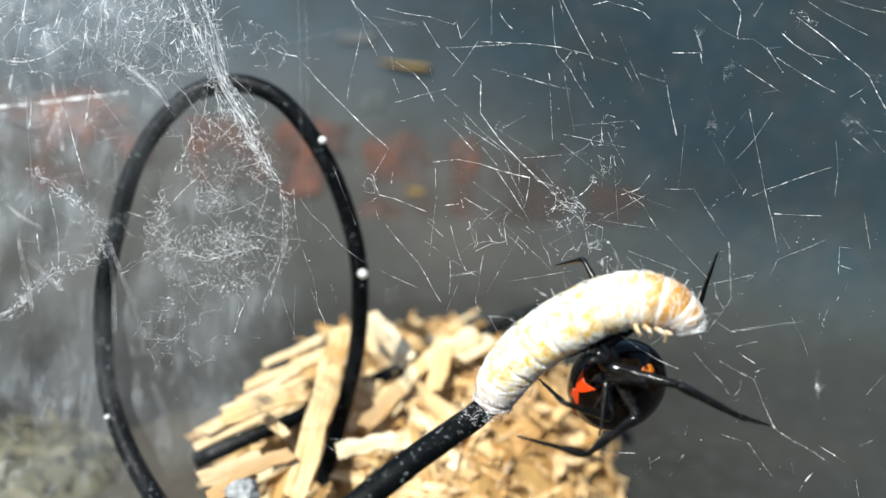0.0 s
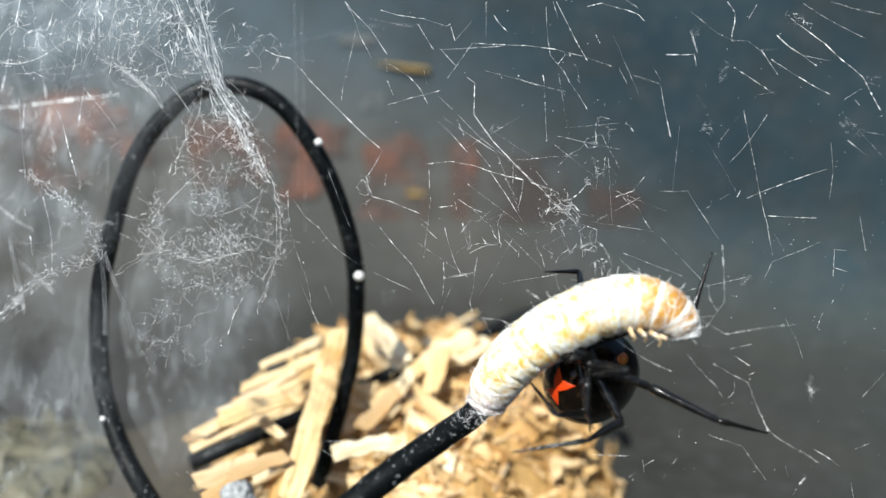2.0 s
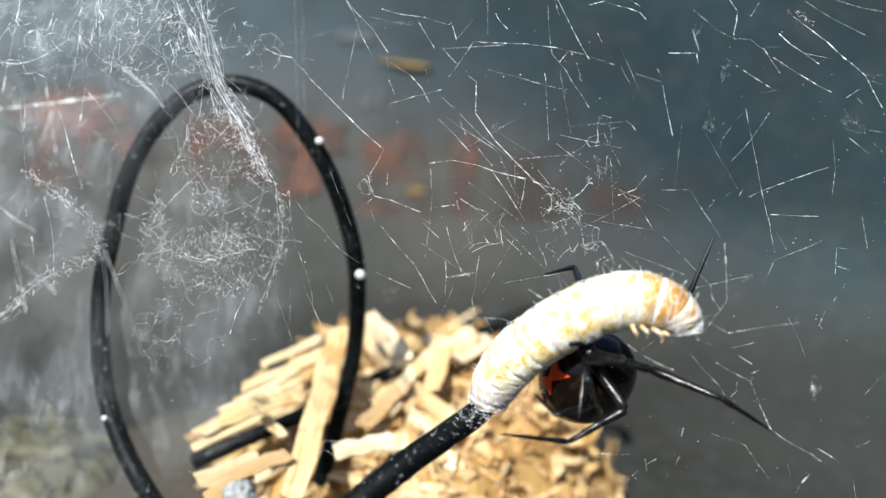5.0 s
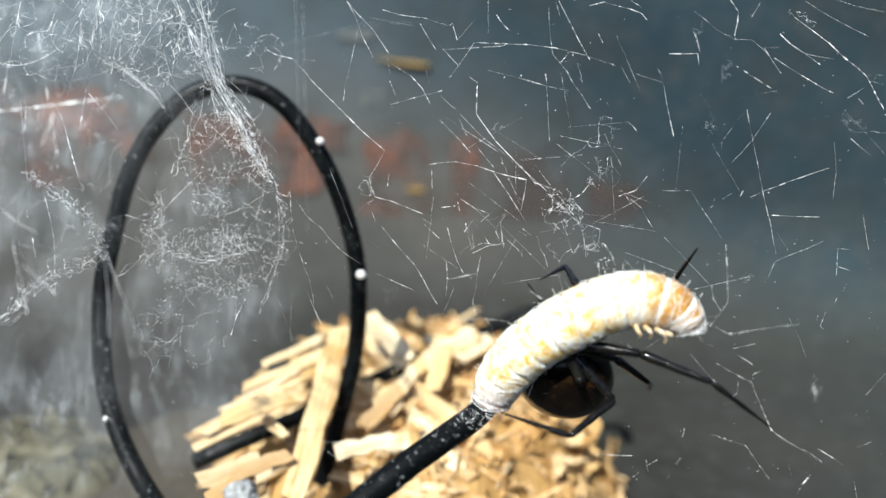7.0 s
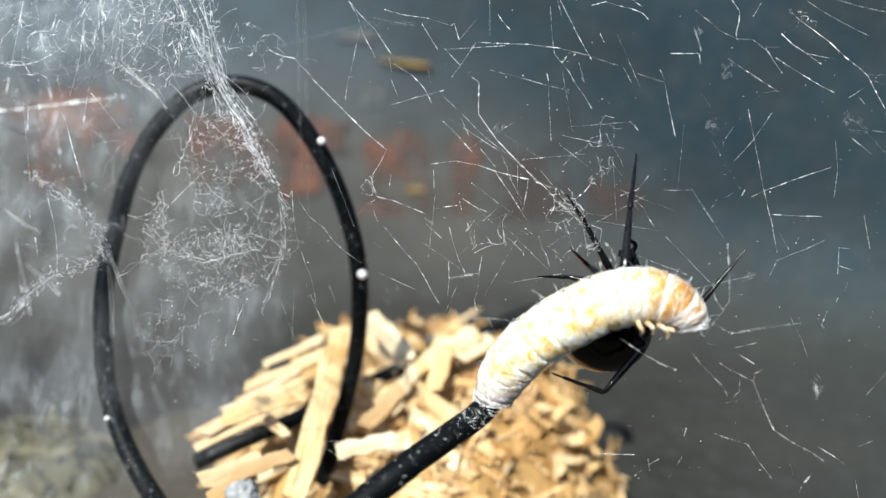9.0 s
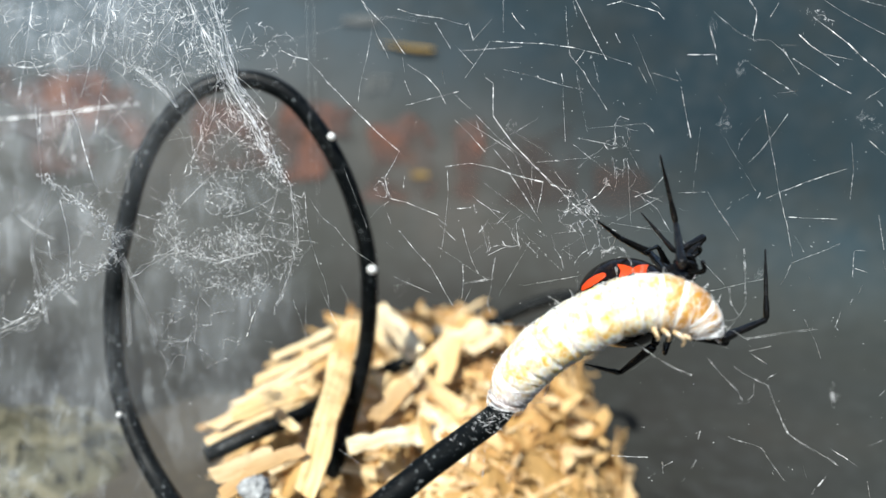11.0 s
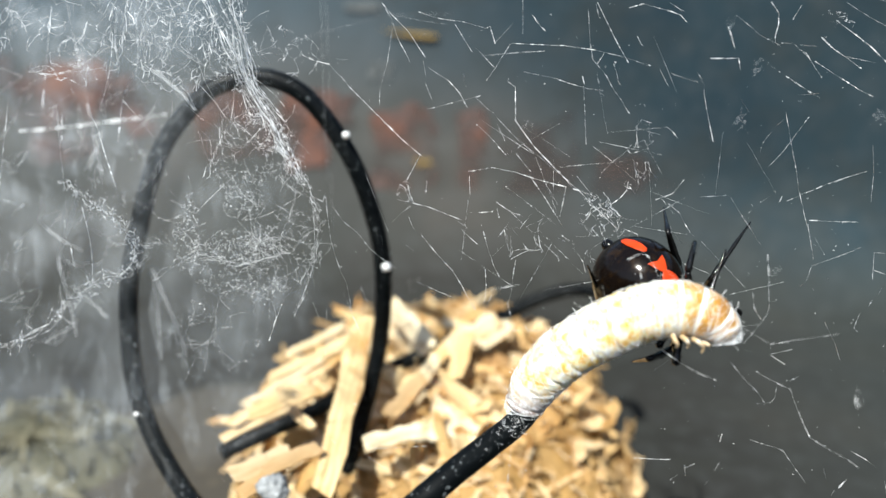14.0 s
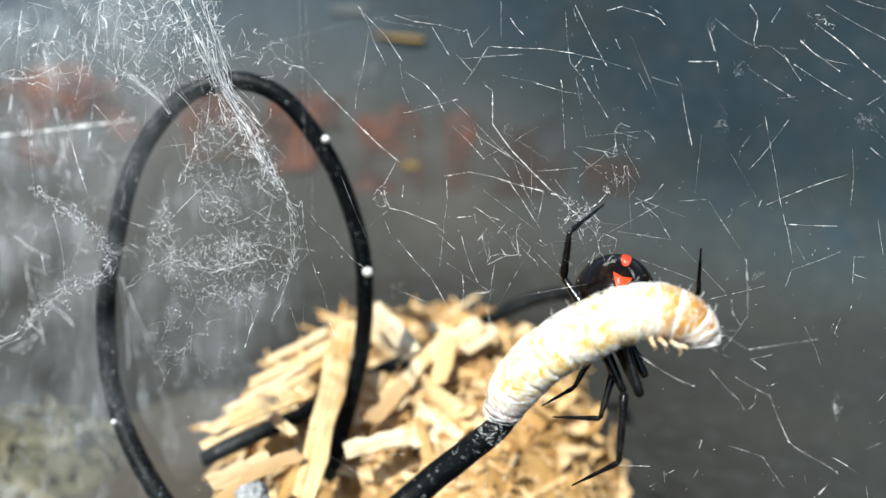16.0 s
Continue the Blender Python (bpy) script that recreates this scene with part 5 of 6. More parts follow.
def spider():
    ob = group_at("spider", pose(0.02, 0.1, 0.1), "glossy black widow spider with a red hourglass, hanging in its web", "spider")
    v, f = ball([r * MM for r in ABD_R], 28, 40, lambda p: abdomen_shape(p / MM) * MM)
    belly = part("abdomen", mesh_of("abdomen", [p + ABD_C * MM for p in v], f, BELLY, True), ob, "round glossy black abdomen")
    mark("red_mark", [(4.7, -1.7), (4.3, 0), (4.6, 1.8), (3.7, 1.2), (3.0, 0.6), (2.7, 0), (3.0, -0.6), (3.7, -1.2)], belly)
    mark("red_mark", [(0.9, -1.4), (1.3, 0), (0.8, 1.3), (1.7, 1.0), (2.6, 0.5), (3.1, 0), (2.6, -0.55), (1.7, -1.1)], belly)
    mark("red_mark", [(-4.6, -0.4), (-4.8, 0.1), (-4.4, 0.5), (-3.3, 0.8), (-2.0, 0.75), (-0.9, 0.4), (-0.7, 0), (-1.0, -0.4), (-2.1, -0.6), (-3.4, -0.6)], belly)
    v, f = ball((1.1 * MM, 0.9 * MM, 0.9 * MM), 8, 12)
    part("spinnerets", mesh_of("spinnerets", [p + Vector((-12.9, 0, -0.6)) * MM for p in v], f, BLACK, True), ob)
    v, f = ball((3.0 * MM, 2.2 * MM, 1.35 * MM), 14, 22, lambda p: Vector((p.x, p.y * (1 - 0.10 * p.x / (3 * MM)), p.z)))
    part("cephalothorax", mesh_of("cephalothorax", [BEND @ (p + Vector((2.4, 0, 0.1)) * MM) for p in v], f, BLACK, True), ob)
    for s in (-1, 1):
        v, f = tube(spline([Vector(p) * MM for p in ((4.9, 0.55 * s, -0.2), (5.5, 0.6 * s, -0.9), (5.5, 0.45 * s, -1.9))], 5), np.linspace(0.62, 0.25, 11) * MM, 10)
        part("fang_base", mesh_of("fang_base", [BEND @ p for p in v], f, BLACK, True), ob)
        v, f = tube(spline([Vector(p) * MM for p in ((4.4, 1.1 * s, -0.5), (6.2, 1.7 * s, 0.2), (7.2, 1.3 * s, -0.9))], 5), np.linspace(0.36, 0.26, 11) * MM, 8)
        part("feeler", mesh_of("feeler", [BEND @ p for p in v], f, BLACK, True), ob)
    side = Vector((5.9, 2.9, 2.9)).normalized()
    turn = side.to_track_quat("Z", "X")
    v, f = ball((1.15 * MM, 0.85 * MM, 0.3 * MM), 8, 14, lambda p: p * (1 + 0.25 * noise.noise(p * 900)))
    part("amber_patch", mesh_of("amber_patch", [turn @ p + (ABD_C + Vector((side.x * 6.62, side.y * 5.75, side.z * 6.7))) * MM for p in v], f, AMBER, True), belly, "bright amber patch on the abdomen's side")
    pieces = {}
    for key, (hip, r, (a, b, c)) in LEGS.items():
        pieces[key] = [part("thigh", leg_piece(a, r, 0.85 * r, 0.62 * r), ob), part("shin", leg_piece(b, 0.72 * r, 0.62 * r, 0.46 * r), ob),
                       part("foot", leg_piece(c, 0.46 * r, 0.33 * r, 0.16 * r), ob)]
        v, f = ball((0.9 * MM, 0.75 * MM, 0.75 * MM), 8, 12)
        part("hip", mesh_of("hip", [BEND @ (p + Vector(hip) * 0.8 * MM + Vector((0.4, 0, -0.1)) * MM) for p in v], f, BLACK, True), ob)
    return ob, pieces


SPIDER, PIECES = spider()
STANCES = []


def stance(t, body, **legs):
    """At t seconds: the body's place (millimetres) and turn (degrees), and each leg's knee, ankle and tip (millimetres)."""
    STANCES.append((t, body, legs))


stance(0, (22.1, 102.2, 77.4, -63.9, -53.7, -93.5),
       l1=(28.8, 95.8, 77.1, 36.7, 96.0, 72.8, 43.0, 101.7, 68.7), l2=(23.6, 94.8, 78.4, 20.1, 98.1, 76.8, 19.8, 96.0, 73.8), l3=(24.1, 97.6, 76.8, 21.8, 99.2, 76.5, 20.0, 98.8, 73.9), l4=(23.4, 93.4, 74.1, 17.8, 94.7, 68.3, 9.1, 94.9, 70.7), r1=(27.0, 104.5, 82.9, 34.7, 109.1, 82.9, 35.3, 105.0, 91.4), r2=(20.7, 103.7, 85.7, 18.5, 107.4, 89.9, 15.6, 113.2, 87.3), r3=(20.5, 104.5, 81.7, 19.8, 103.1, 79.2, 17.2, 104.2, 77.7), r4=(21.6, 98.8, 70.9, 15.0, 95.7, 74.7, 12.5, 104.3, 74.4))
stance(0.5, (21.8, 102.4, 77.8, -66.4, -53.5, -93.5),
       l1=(28.7, 98.4, 76.1, 36.9, 97.6, 72.3, 43.9, 102.2, 67.9), l2=(23.1, 95.0, 78.7, 19.7, 98.4, 77.2, 19.2, 96.4, 74.3), l3=(19.6, 95.6, 78.1, 18.9, 94.2, 74.3, 19.2, 88.7, 75.0), l4=(23.6, 94.8, 72.5, 22.2, 100.4, 66.7, 15.1, 94.9, 67.9), r1=(27.5, 103.7, 82.7, 34.9, 108.8, 81.7, 36.0, 107.4, 91.0), r2=(20.0, 104.2, 86.4, 19.0, 109.5, 89.0, 15.1, 114.6, 86.2), r3=(20.4, 104.7, 82.1, 19.6, 103.5, 79.7, 17.1, 104.6, 78.3), r4=(21.5, 99.1, 71.2, 14.9, 95.5, 74.6, 12.1, 104.0, 74.8))
stance(1, (21.7, 102.7, 78.4, -68.4, -53.3, -93.4),
       l1=(28.3, 98.5, 76.2, 36.4, 97.3, 72.5, 43.6, 101.7, 68.2), l2=(22.8, 95.2, 79.3, 19.4, 98.7, 77.9, 18.9, 96.7, 74.9), l3=(19.5, 95.7, 77.8, 18.9, 94.2, 74.1, 17.2, 89.1, 75.5), l4=(23.8, 97.3, 71.1, 19.8, 90.3, 72.3, 14.1, 95.6, 67.9), r1=(27.9, 99.7, 81.7, 34.8, 105.6, 81.7, 36.5, 109.3, 90.3), r2=(20.2, 104.4, 87.0, 20.2, 110.2, 88.5, 14.4, 106.4, 88.8), r3=(20.4, 105.0, 82.8, 19.6, 103.7, 80.4, 17.0, 105.0, 79.1), r4=(21.3, 99.3, 71.7, 14.8, 95.3, 74.7, 12.1, 103.8, 74.6))
stance(1.5, (20.3, 102.7, 78.9, -65.6, -53.0, -92.1),
       l1=(26.4, 95.9, 76.0, 34.6, 95.1, 72.5, 42.7, 99.1, 69.4), l2=(21.8, 95.3, 79.7, 18.2, 98.6, 78.2, 17.9, 96.6, 75.3), l3=(18.8, 95.6, 77.8, 18.1, 94.0, 74.1, 17.8, 88.5, 73.8), l4=(22.7, 97.2, 71.5, 17.5, 91.0, 72.0, 8.5, 91.4, 70.6), r1=(26.9, 99.2, 81.4, 34.2, 104.4, 81.9, 35.8, 106.7, 91.1), r2=(20.0, 104.0, 87.1, 20.5, 109.9, 87.8, 14.1, 107.2, 88.2), r3=(18.7, 104.9, 83.2, 18.0, 103.6, 80.8, 15.4, 104.7, 79.3), r4=(19.6, 99.4, 72.1, 14.2, 93.8, 74.8, 12.1, 102.5, 75.2))
stance(2, (19.8, 102.6, 78.4, -55.0, -53.1, -91.2),
       l1=(27.1, 99.0, 75.7, 34.7, 95.2, 73.0, 42.6, 99.1, 69.3), l2=(22.4, 95.5, 79.6, 18.6, 98.2, 77.6, 18.9, 96.2, 74.7), l3=(18.5, 95.4, 78.1, 18.3, 93.7, 74.4, 18.1, 88.3, 75.3), l4=(23.3, 96.7, 71.8, 17.9, 90.6, 72.7, 8.9, 90.6, 71.1), r1=(25.9, 100.1, 83.5, 33.5, 104.9, 83.1, 36.9, 109.6, 90.6), r2=(18.8, 103.7, 86.6, 19.2, 109.6, 87.9, 14.1, 105.0, 89.1), r3=(17.5, 104.5, 82.5, 17.2, 103.1, 80.0, 14.7, 103.7, 78.3), r4=(19.5, 99.0, 71.7, 14.6, 93.2, 74.7, 12.0, 101.8, 75.5))
stance(2.5, (19.4, 102.6, 78.5, -53.0, -53.0, -90.8),
       l1=(26.8, 98.6, 76.0, 34.9, 95.2, 73.8, 42.6, 98.8, 69.5), l2=(22.3, 95.7, 79.7, 18.3, 98.2, 77.7, 18.8, 96.2, 74.7), l3=(18.1, 95.5, 78.2, 18.0, 93.8, 74.4, 17.7, 88.3, 74.7), l4=(23.1, 97.1, 71.8, 17.3, 91.4, 72.9, 8.4, 91.2, 70.9), r1=(25.6, 100.1, 83.7, 33.2, 104.8, 84.4, 37.2, 111.0, 90.3), r2=(18.6, 103.6, 86.6, 19.1, 109.5, 88.0, 14.0, 104.8, 88.8), r3=(16.9, 104.4, 82.6, 16.8, 103.1, 80.1, 14.2, 103.6, 78.3), r4=(18.8, 99.1, 71.8, 13.5, 94.0, 75.5, 12.1, 102.9, 75.2))
stance(3, (20.4, 102.5, 78.1, -51.6, -53.2, -91.4),
       l1=(27.6, 101.1, 75.7, 34.8, 95.8, 74.3, 42.5, 99.1, 69.7), l2=(23.3, 95.6, 79.4, 19.3, 98.1, 77.3, 19.9, 96.1, 74.3), l3=(17.7, 96.0, 77.6, 18.2, 95.7, 73.6, 18.0, 90.2, 74.4), l4=(23.1, 94.5, 73.8, 17.2, 96.9, 68.7, 9.4, 93.5, 71.7), r1=(26.2, 100.2, 83.8, 33.6, 105.2, 84.0, 37.3, 111.2, 90.5), r2=(18.6, 103.8, 86.3, 18.7, 109.6, 87.7, 14.0, 104.5, 88.9), r3=(17.8, 104.4, 82.1, 17.7, 103.0, 79.6, 15.2, 103.5, 77.8), r4=(19.1, 99.1, 71.4, 14.1, 93.5, 74.6, 12.2, 102.3, 75.2))
stance(3.5, (19.7, 102.2, 78.1, -54.9, -53.2, -91.1),
       l1=(27.0, 100.7, 76.0, 34.1, 95.2, 75.2, 42.0, 97.3, 70.3), l2=(22.4, 95.2, 79.2, 18.5, 97.8, 77.3, 18.8, 95.8, 74.3), l3=(17.5, 95.4, 77.7, 16.9, 95.1, 73.7, 17.1, 89.7, 74.5), l4=(22.9, 94.1, 74.2, 19.5, 98.5, 68.1, 12.6, 92.8, 68.0), r1=(25.7, 99.9, 83.7, 33.5, 104.4, 84.0, 36.9, 110.4, 90.6), r2=(18.4, 103.4, 86.4, 18.8, 109.2, 88.0, 13.9, 104.3, 88.9), r3=(17.4, 104.1, 82.2, 17.2, 102.7, 79.7, 14.6, 103.3, 78.0), r4=(19.2, 98.8, 71.6, 13.9, 93.3, 74.6, 12.4, 102.2, 73.9))
stance(4, (19.6, 102.4, 78.3, -53.3, -53.3, -91.1),
       l1=(27.1, 100.2, 76.4, 34.4, 95.1, 75.3, 42.0, 97.6, 70.2), l2=(22.4, 95.5, 79.5, 18.5, 98.0, 77.5, 19.0, 96.0, 74.6), l3=(18.1, 95.4, 77.7, 19.0, 94.0, 74.0, 18.7, 88.6, 75.2), l4=(23.0, 95.1, 73.4, 16.1, 96.3, 69.1, 7.9, 93.1, 71.1), r1=(25.6, 100.0, 83.8, 33.2, 104.9, 84.2, 37.1, 111.0, 90.4), r2=(18.4, 103.6, 86.5, 18.8, 109.4, 88.0, 13.8, 104.5, 88.9), r3=(17.2, 104.3, 82.4, 17.0, 102.9, 79.9, 14.5, 103.4, 78.1), r4=(19.1, 99.0, 71.8, 14.4, 92.9, 74.5, 13.0, 101.7, 73.4))
stance(6.5, (19.4, 105.3, 79.6, -117.7, -60.8, -53.0),
       l1=(26.4, 99.6, 79.8, 34.2, 96.1, 76.8, 41.6, 96.9, 70.9), l2=(20.9, 98.2, 81.8, 17.2, 101.5, 81.0, 15.6, 98.9, 79.1), l3=(18.4, 98.2, 79.4, 20.5, 97.3, 76.1, 20.2, 91.8, 76.4), l4=(23.8, 100.1, 74.3, 17.6, 96.0, 70.9, 8.7, 97.2, 71.9), r1=(26.8, 105.5, 84.0, 32.9, 112.1, 84.1, 34.0, 106.4, 91.6), r2=(18.0, 102.7, 88.4, 17.0, 108.5, 89.1, 13.3, 102.6, 89.3), r3=(19.9, 108.6, 83.4, 18.2, 106.9, 82.0, 15.3, 108.0, 81.4), r4=(20.6, 102.5, 73.6, 14.9, 96.6, 73.4, 12.2, 105.0, 71.7))
stance(7, (18.0, 103.9, 78.8, -132.4, -41.7, -61.9),
       l1=(25.5, 98.8, 80.3, 33.6, 95.4, 77.8, 41.0, 95.2, 71.9), l2=(22.9, 102.6, 78.1, 27.6, 102.9, 74.4, 25.8, 96.5, 76.6), l3=(17.4, 99.0, 77.6, 16.3, 101.3, 78.7, 13.2, 101.8, 78.3), l4=(22.4, 100.6, 73.3, 16.2, 95.7, 70.7, 7.7, 97.4, 73.1), r1=(26.0, 105.0, 84.7, 32.0, 111.6, 85.6, 33.0, 104.9, 92.3), r2=(17.3, 102.1, 88.3, 16.7, 108.0, 89.0, 12.7, 102.2, 89.0), r3=(20.7, 105.9, 82.7, 18.2, 105.2, 81.6, 15.8, 107.2, 82.3), r4=(22.3, 106.9, 81.5, 17.3, 108.0, 79.7, 15.1, 110.2, 81.8))
stance(7.5, (18.5, 104.2, 80.1, -132.0, -41.2, -62.5),
       l1=(25.7, 98.7, 80.5, 33.7, 95.0, 77.9, 41.4, 94.7, 72.3), l2=(23.1, 101.7, 78.6, 27.8, 102.1, 74.9, 25.2, 95.8, 76.2), l3=(17.8, 99.3, 78.8, 16.7, 101.7, 80.0, 13.7, 102.2, 79.6), l4=(21.8, 99.5, 74.3, 15.8, 94.5, 71.6, 8.2, 99.2, 72.0), r1=(26.4, 106.5, 84.2, 28.7, 99.7, 89.5, 33.7, 107.4, 91.8), r2=(17.3, 100.8, 88.8, 16.9, 106.7, 89.6, 12.8, 101.1, 89.7), r3=(21.2, 106.2, 84.0, 18.6, 105.5, 82.9, 16.3, 107.5, 83.6), r4=(22.8, 107.2, 82.8, 17.8, 108.3, 81.1, 15.6, 110.5, 83.1))
stance(8, (20.5, 106.9, 81.5, -133.0, -43.8, -60.9),
       l1=(27.7, 105.1, 81.5, 30.5, 97.4, 85.3, 37.4, 103.9, 85.2), l2=(24.8, 102.1, 79.7, 28.5, 99.7, 75.7, 25.3, 93.7, 77.4), l3=(19.9, 102.0, 80.4, 18.8, 104.3, 81.5, 15.7, 104.8, 81.0), l4=(21.7, 102.1, 74.4, 15.7, 98.2, 70.4, 7.9, 95.3, 73.9), r1=(25.6, 113.2, 83.5, 27.6, 106.2, 88.8, 34.9, 112.0, 90.5), r2=(17.9, 102.6, 89.0, 15.5, 107.4, 91.7, 13.0, 100.9, 90.6), r3=(18.4, 112.0, 82.3, 16.1, 109.8, 84.7, 13.6, 107.2, 88.8), r4=(24.8, 110.0, 84.1, 19.7, 111.0, 82.2, 17.5, 113.3, 84.1))
stance(8.5, (20.3, 107.3, 82.7, -140.2, -45.3, -54.3),
       l1=(27.2, 101.9, 82.7, 34.4, 107.2, 83.8, 39.8, 106.4, 91.6), l2=(23.9, 102.3, 80.4, 26.6, 105.5, 76.1, 24.4, 99.5, 79.0), l3=(19.8, 102.3, 82.0, 18.7, 104.7, 82.9, 15.6, 105.0, 82.6), l4=(22.0, 102.4, 75.8, 16.7, 98.8, 70.6, 8.3, 97.3, 73.3), r1=(23.4, 115.2, 84.5, 23.1, 109.1, 91.1, 26.1, 117.2, 95.1), r2=(20.9, 114.5, 85.6, 18.2, 111.1, 89.8, 16.1, 104.6, 91.3), r3=(23.1, 109.8, 86.1, 20.6, 108.9, 85.3, 18.2, 110.9, 85.8), r4=(20.4, 115.8, 81.7, 15.9, 109.8, 85.0, 12.9, 102.5, 89.3))
stance(9, (25.6, 111.6, 84.3, -164.4, -48.7, -25.5),
       l1=(27.8, 102.6, 82.6, 34.8, 108.2, 83.6, 40.8, 109.6, 90.9), l2=(26.9, 104.8, 87.5, 23.7, 108.8, 87.4, 21.0, 106.3, 87.0), l3=(26.0, 106.5, 84.9, 24.6, 108.9, 85.4, 21.4, 108.6, 85.5), l4=(27.2, 106.7, 77.9, 21.7, 105.1, 72.0, 14.2, 102.3, 76.2), r1=(23.3, 103.8, 89.5, 24.9, 109.5, 96.3, 26.9, 116.3, 102.6), r2=(21.2, 107.6, 87.6, 20.4, 113.5, 87.4, 17.1, 108.6, 91.2), r3=(21.2, 110.5, 85.9, 17.3, 111.4, 86.4, 12.7, 108.4, 87.4), r4=(25.0, 120.7, 84.5, 21.0, 120.7, 91.7, 17.3, 114.7, 97.2))
stance(11.5, (29.4, 110.6, 85.9, -145, -16.6, -13.4),
       l1=(35.0, 103.3, 80.9, 42.6, 108.1, 81.6, 41.7, 110.8, 90.7), l2=(30.5, 105.0, 80.5, 36.3, 104.9, 78.8, 34.5, 103.0, 85.3), l3=(29.1, 106.4, 81.7, 28.2, 104.9, 78.0, 29.6, 110.1, 76.7), l4=(26.5, 106.6, 78.9, 23.5, 111.5, 73.0, 17.5, 105.8, 76.6), r1=(28.6, 101.9, 91.8, 29.7, 110.4, 94.5, 26.7, 110.3, 103.5), r2=(34.2, 114.0, 90.7, 30.2, 110.9, 90.5, 28.7, 112.9, 93.0), r3=(31.1, 115.9, 87.2, 29.4, 115.1, 90.7, 26.7, 110.3, 91.2), r4=(28.6, 119.1, 88.2, 23.2, 113.8, 91.3, 18.4, 107.4, 95.5))
stance(12, (28.3, 110.1, 85.4, -144, -16.7, -13.2),
       l1=(34.8, 102.9, 81.2, 41.2, 109.1, 82.2, 41.4, 108.8, 91.7), l2=(30.2, 104.6, 80.4, 35.9, 105.5, 78.9, 34.3, 101.9, 84.7), l3=(28.3, 105.9, 81.3, 27.4, 104.1, 77.8, 28.8, 109.4, 77.0), l4=(25.9, 109.0, 77.9, 22.9, 113.4, 71.7, 17.4, 107.2, 75.3), r1=(27.2, 101.7, 91.9, 28.4, 109.9, 95.5, 28.0, 115.5, 103.1), r2=(33.2, 113.5, 90.1, 29.1, 110.4, 89.9, 27.6, 112.5, 92.4), r3=(29.6, 115.6, 87.3, 28.3, 115.4, 91.1, 25.7, 110.6, 91.8), r4=(27.5, 118.6, 88.1, 21.4, 113.9, 91.0, 17.4, 107.0, 95.2))
stance(12.5, (31.1, 108.9, 86.0, -125.5, -19.4, -21.3),
       l1=(35.0, 108.9, 79.4, 39.3, 103.4, 85.1, 43.5, 109.9, 90.7), l2=(33.4, 102.8, 80.8, 37.2, 106.4, 78.0, 35.3, 102.1, 83.2), l3=(33.1, 105.0, 83.4, 31.4, 105.8, 85.5, 28.6, 104.2, 85.8), l4=(27.3, 105.4, 78.8, 22.5, 108.2, 72.8, 15.9, 103.4, 76.6), r1=(28.5, 102.2, 95.3, 32.4, 110.0, 97.4, 39.1, 116.5, 95.7), r2=(28.7, 105.5, 94.3, 28.2, 109.8, 98.5, 26.8, 111.8, 105.1), r3=(27.8, 108.8, 91.7, 28.0, 112.0, 94.0, 27.5, 106.9, 96.0), r4=(29.3, 116.8, 89.1, 22.6, 113.1, 92.1, 17.6, 106.6, 95.6))
stance(13, (33.6, 114.8, 87.1, -145.6, -10.8, -24.8),
       l1=(37.4, 107.1, 81.0, 42.0, 102.1, 74.9, 50.5, 101.7, 70.6), l2=(37.5, 114.7, 82.8, 38.4, 114.1, 76.9, 37.9, 107.4, 79.0), l3=(34.5, 110.4, 84.7, 33.4, 111.7, 86.9, 30.7, 110.5, 88.1), l4=(29.6, 111.3, 79.7, 24.6, 112.2, 73.3, 17.8, 107.2, 76.3), r1=(32.0, 107.1, 95.1, 36.2, 115.0, 96.2, 41.0, 122.5, 93.0), r2=(34.0, 109.3, 94.1, 37.1, 114.3, 95.0, 36.2, 108.9, 99.3), r3=(31.1, 113.0, 92.4, 31.8, 116.6, 94.1, 29.7, 111.5, 93.8), r4=(28.9, 111.2, 93.1, 27.7, 119.1, 91.8, 20.7, 114.0, 94.3))
stance(13.5, (33.6, 114.1, 86.8, -163, -6.3, -29.7),
       l1=(37.5, 106.3, 80.8, 43.0, 101.2, 75.6, 52.4, 100.0, 74.5), l2=(37.4, 113.6, 82.4, 38.0, 110.9, 77.0, 34.1, 105.9, 79.9), l3=(33.8, 109.6, 84.5, 33.1, 111.1, 86.7, 30.4, 110.2, 88.2), l4=(29.2, 110.8, 79.6, 24.4, 112.3, 73.2, 17.6, 107.4, 76.4), r1=(32.8, 106.8, 95.4, 37.3, 114.6, 95.5, 42.2, 122.4, 93.2), r2=(38.5, 119.7, 89.9, 38.4, 114.8, 93.4, 41.9, 120.9, 93.8), r3=(32.0, 112.4, 92.5, 32.1, 116.3, 93.6, 30.9, 111.0, 94.2), r4=(28.1, 112.9, 93.0, 26.5, 120.9, 93.7, 22.2, 114.1, 97.7))
stance(14, (26.6, 109.2, 83.5, -159.5, 28.1, -45.8),
       l1=(27.3, 111.1, 76.5, 22.3, 103.9, 78.7, 22.2, 112.3, 74.2), l2=(25.4, 102.7, 79.8, 26.0, 104.7, 84.4, 23.0, 102.9, 85.4), l3=(24.3, 105.6, 80.8, 25.3, 106.4, 83.3, 23.6, 105.6, 85.8), l4=(18.0, 106.5, 83.7, 17.3, 114.7, 83.7, 14.4, 109.0, 90.0), r1=(31.7, 115.5, 82.4, 31.2, 108.8, 88.4, 37.0, 112.9, 94.7), r2=(34.2, 108.7, 83.2, 30.1, 107.5, 86.0, 31.8, 108.9, 88.8), r3=(27.5, 107.8, 89.4, 28.4, 108.9, 93.2, 26.7, 103.7, 93.3), r4=(28.8, 116.6, 87.2, 25.7, 112.4, 93.6, 27.3, 121.2, 94.5))
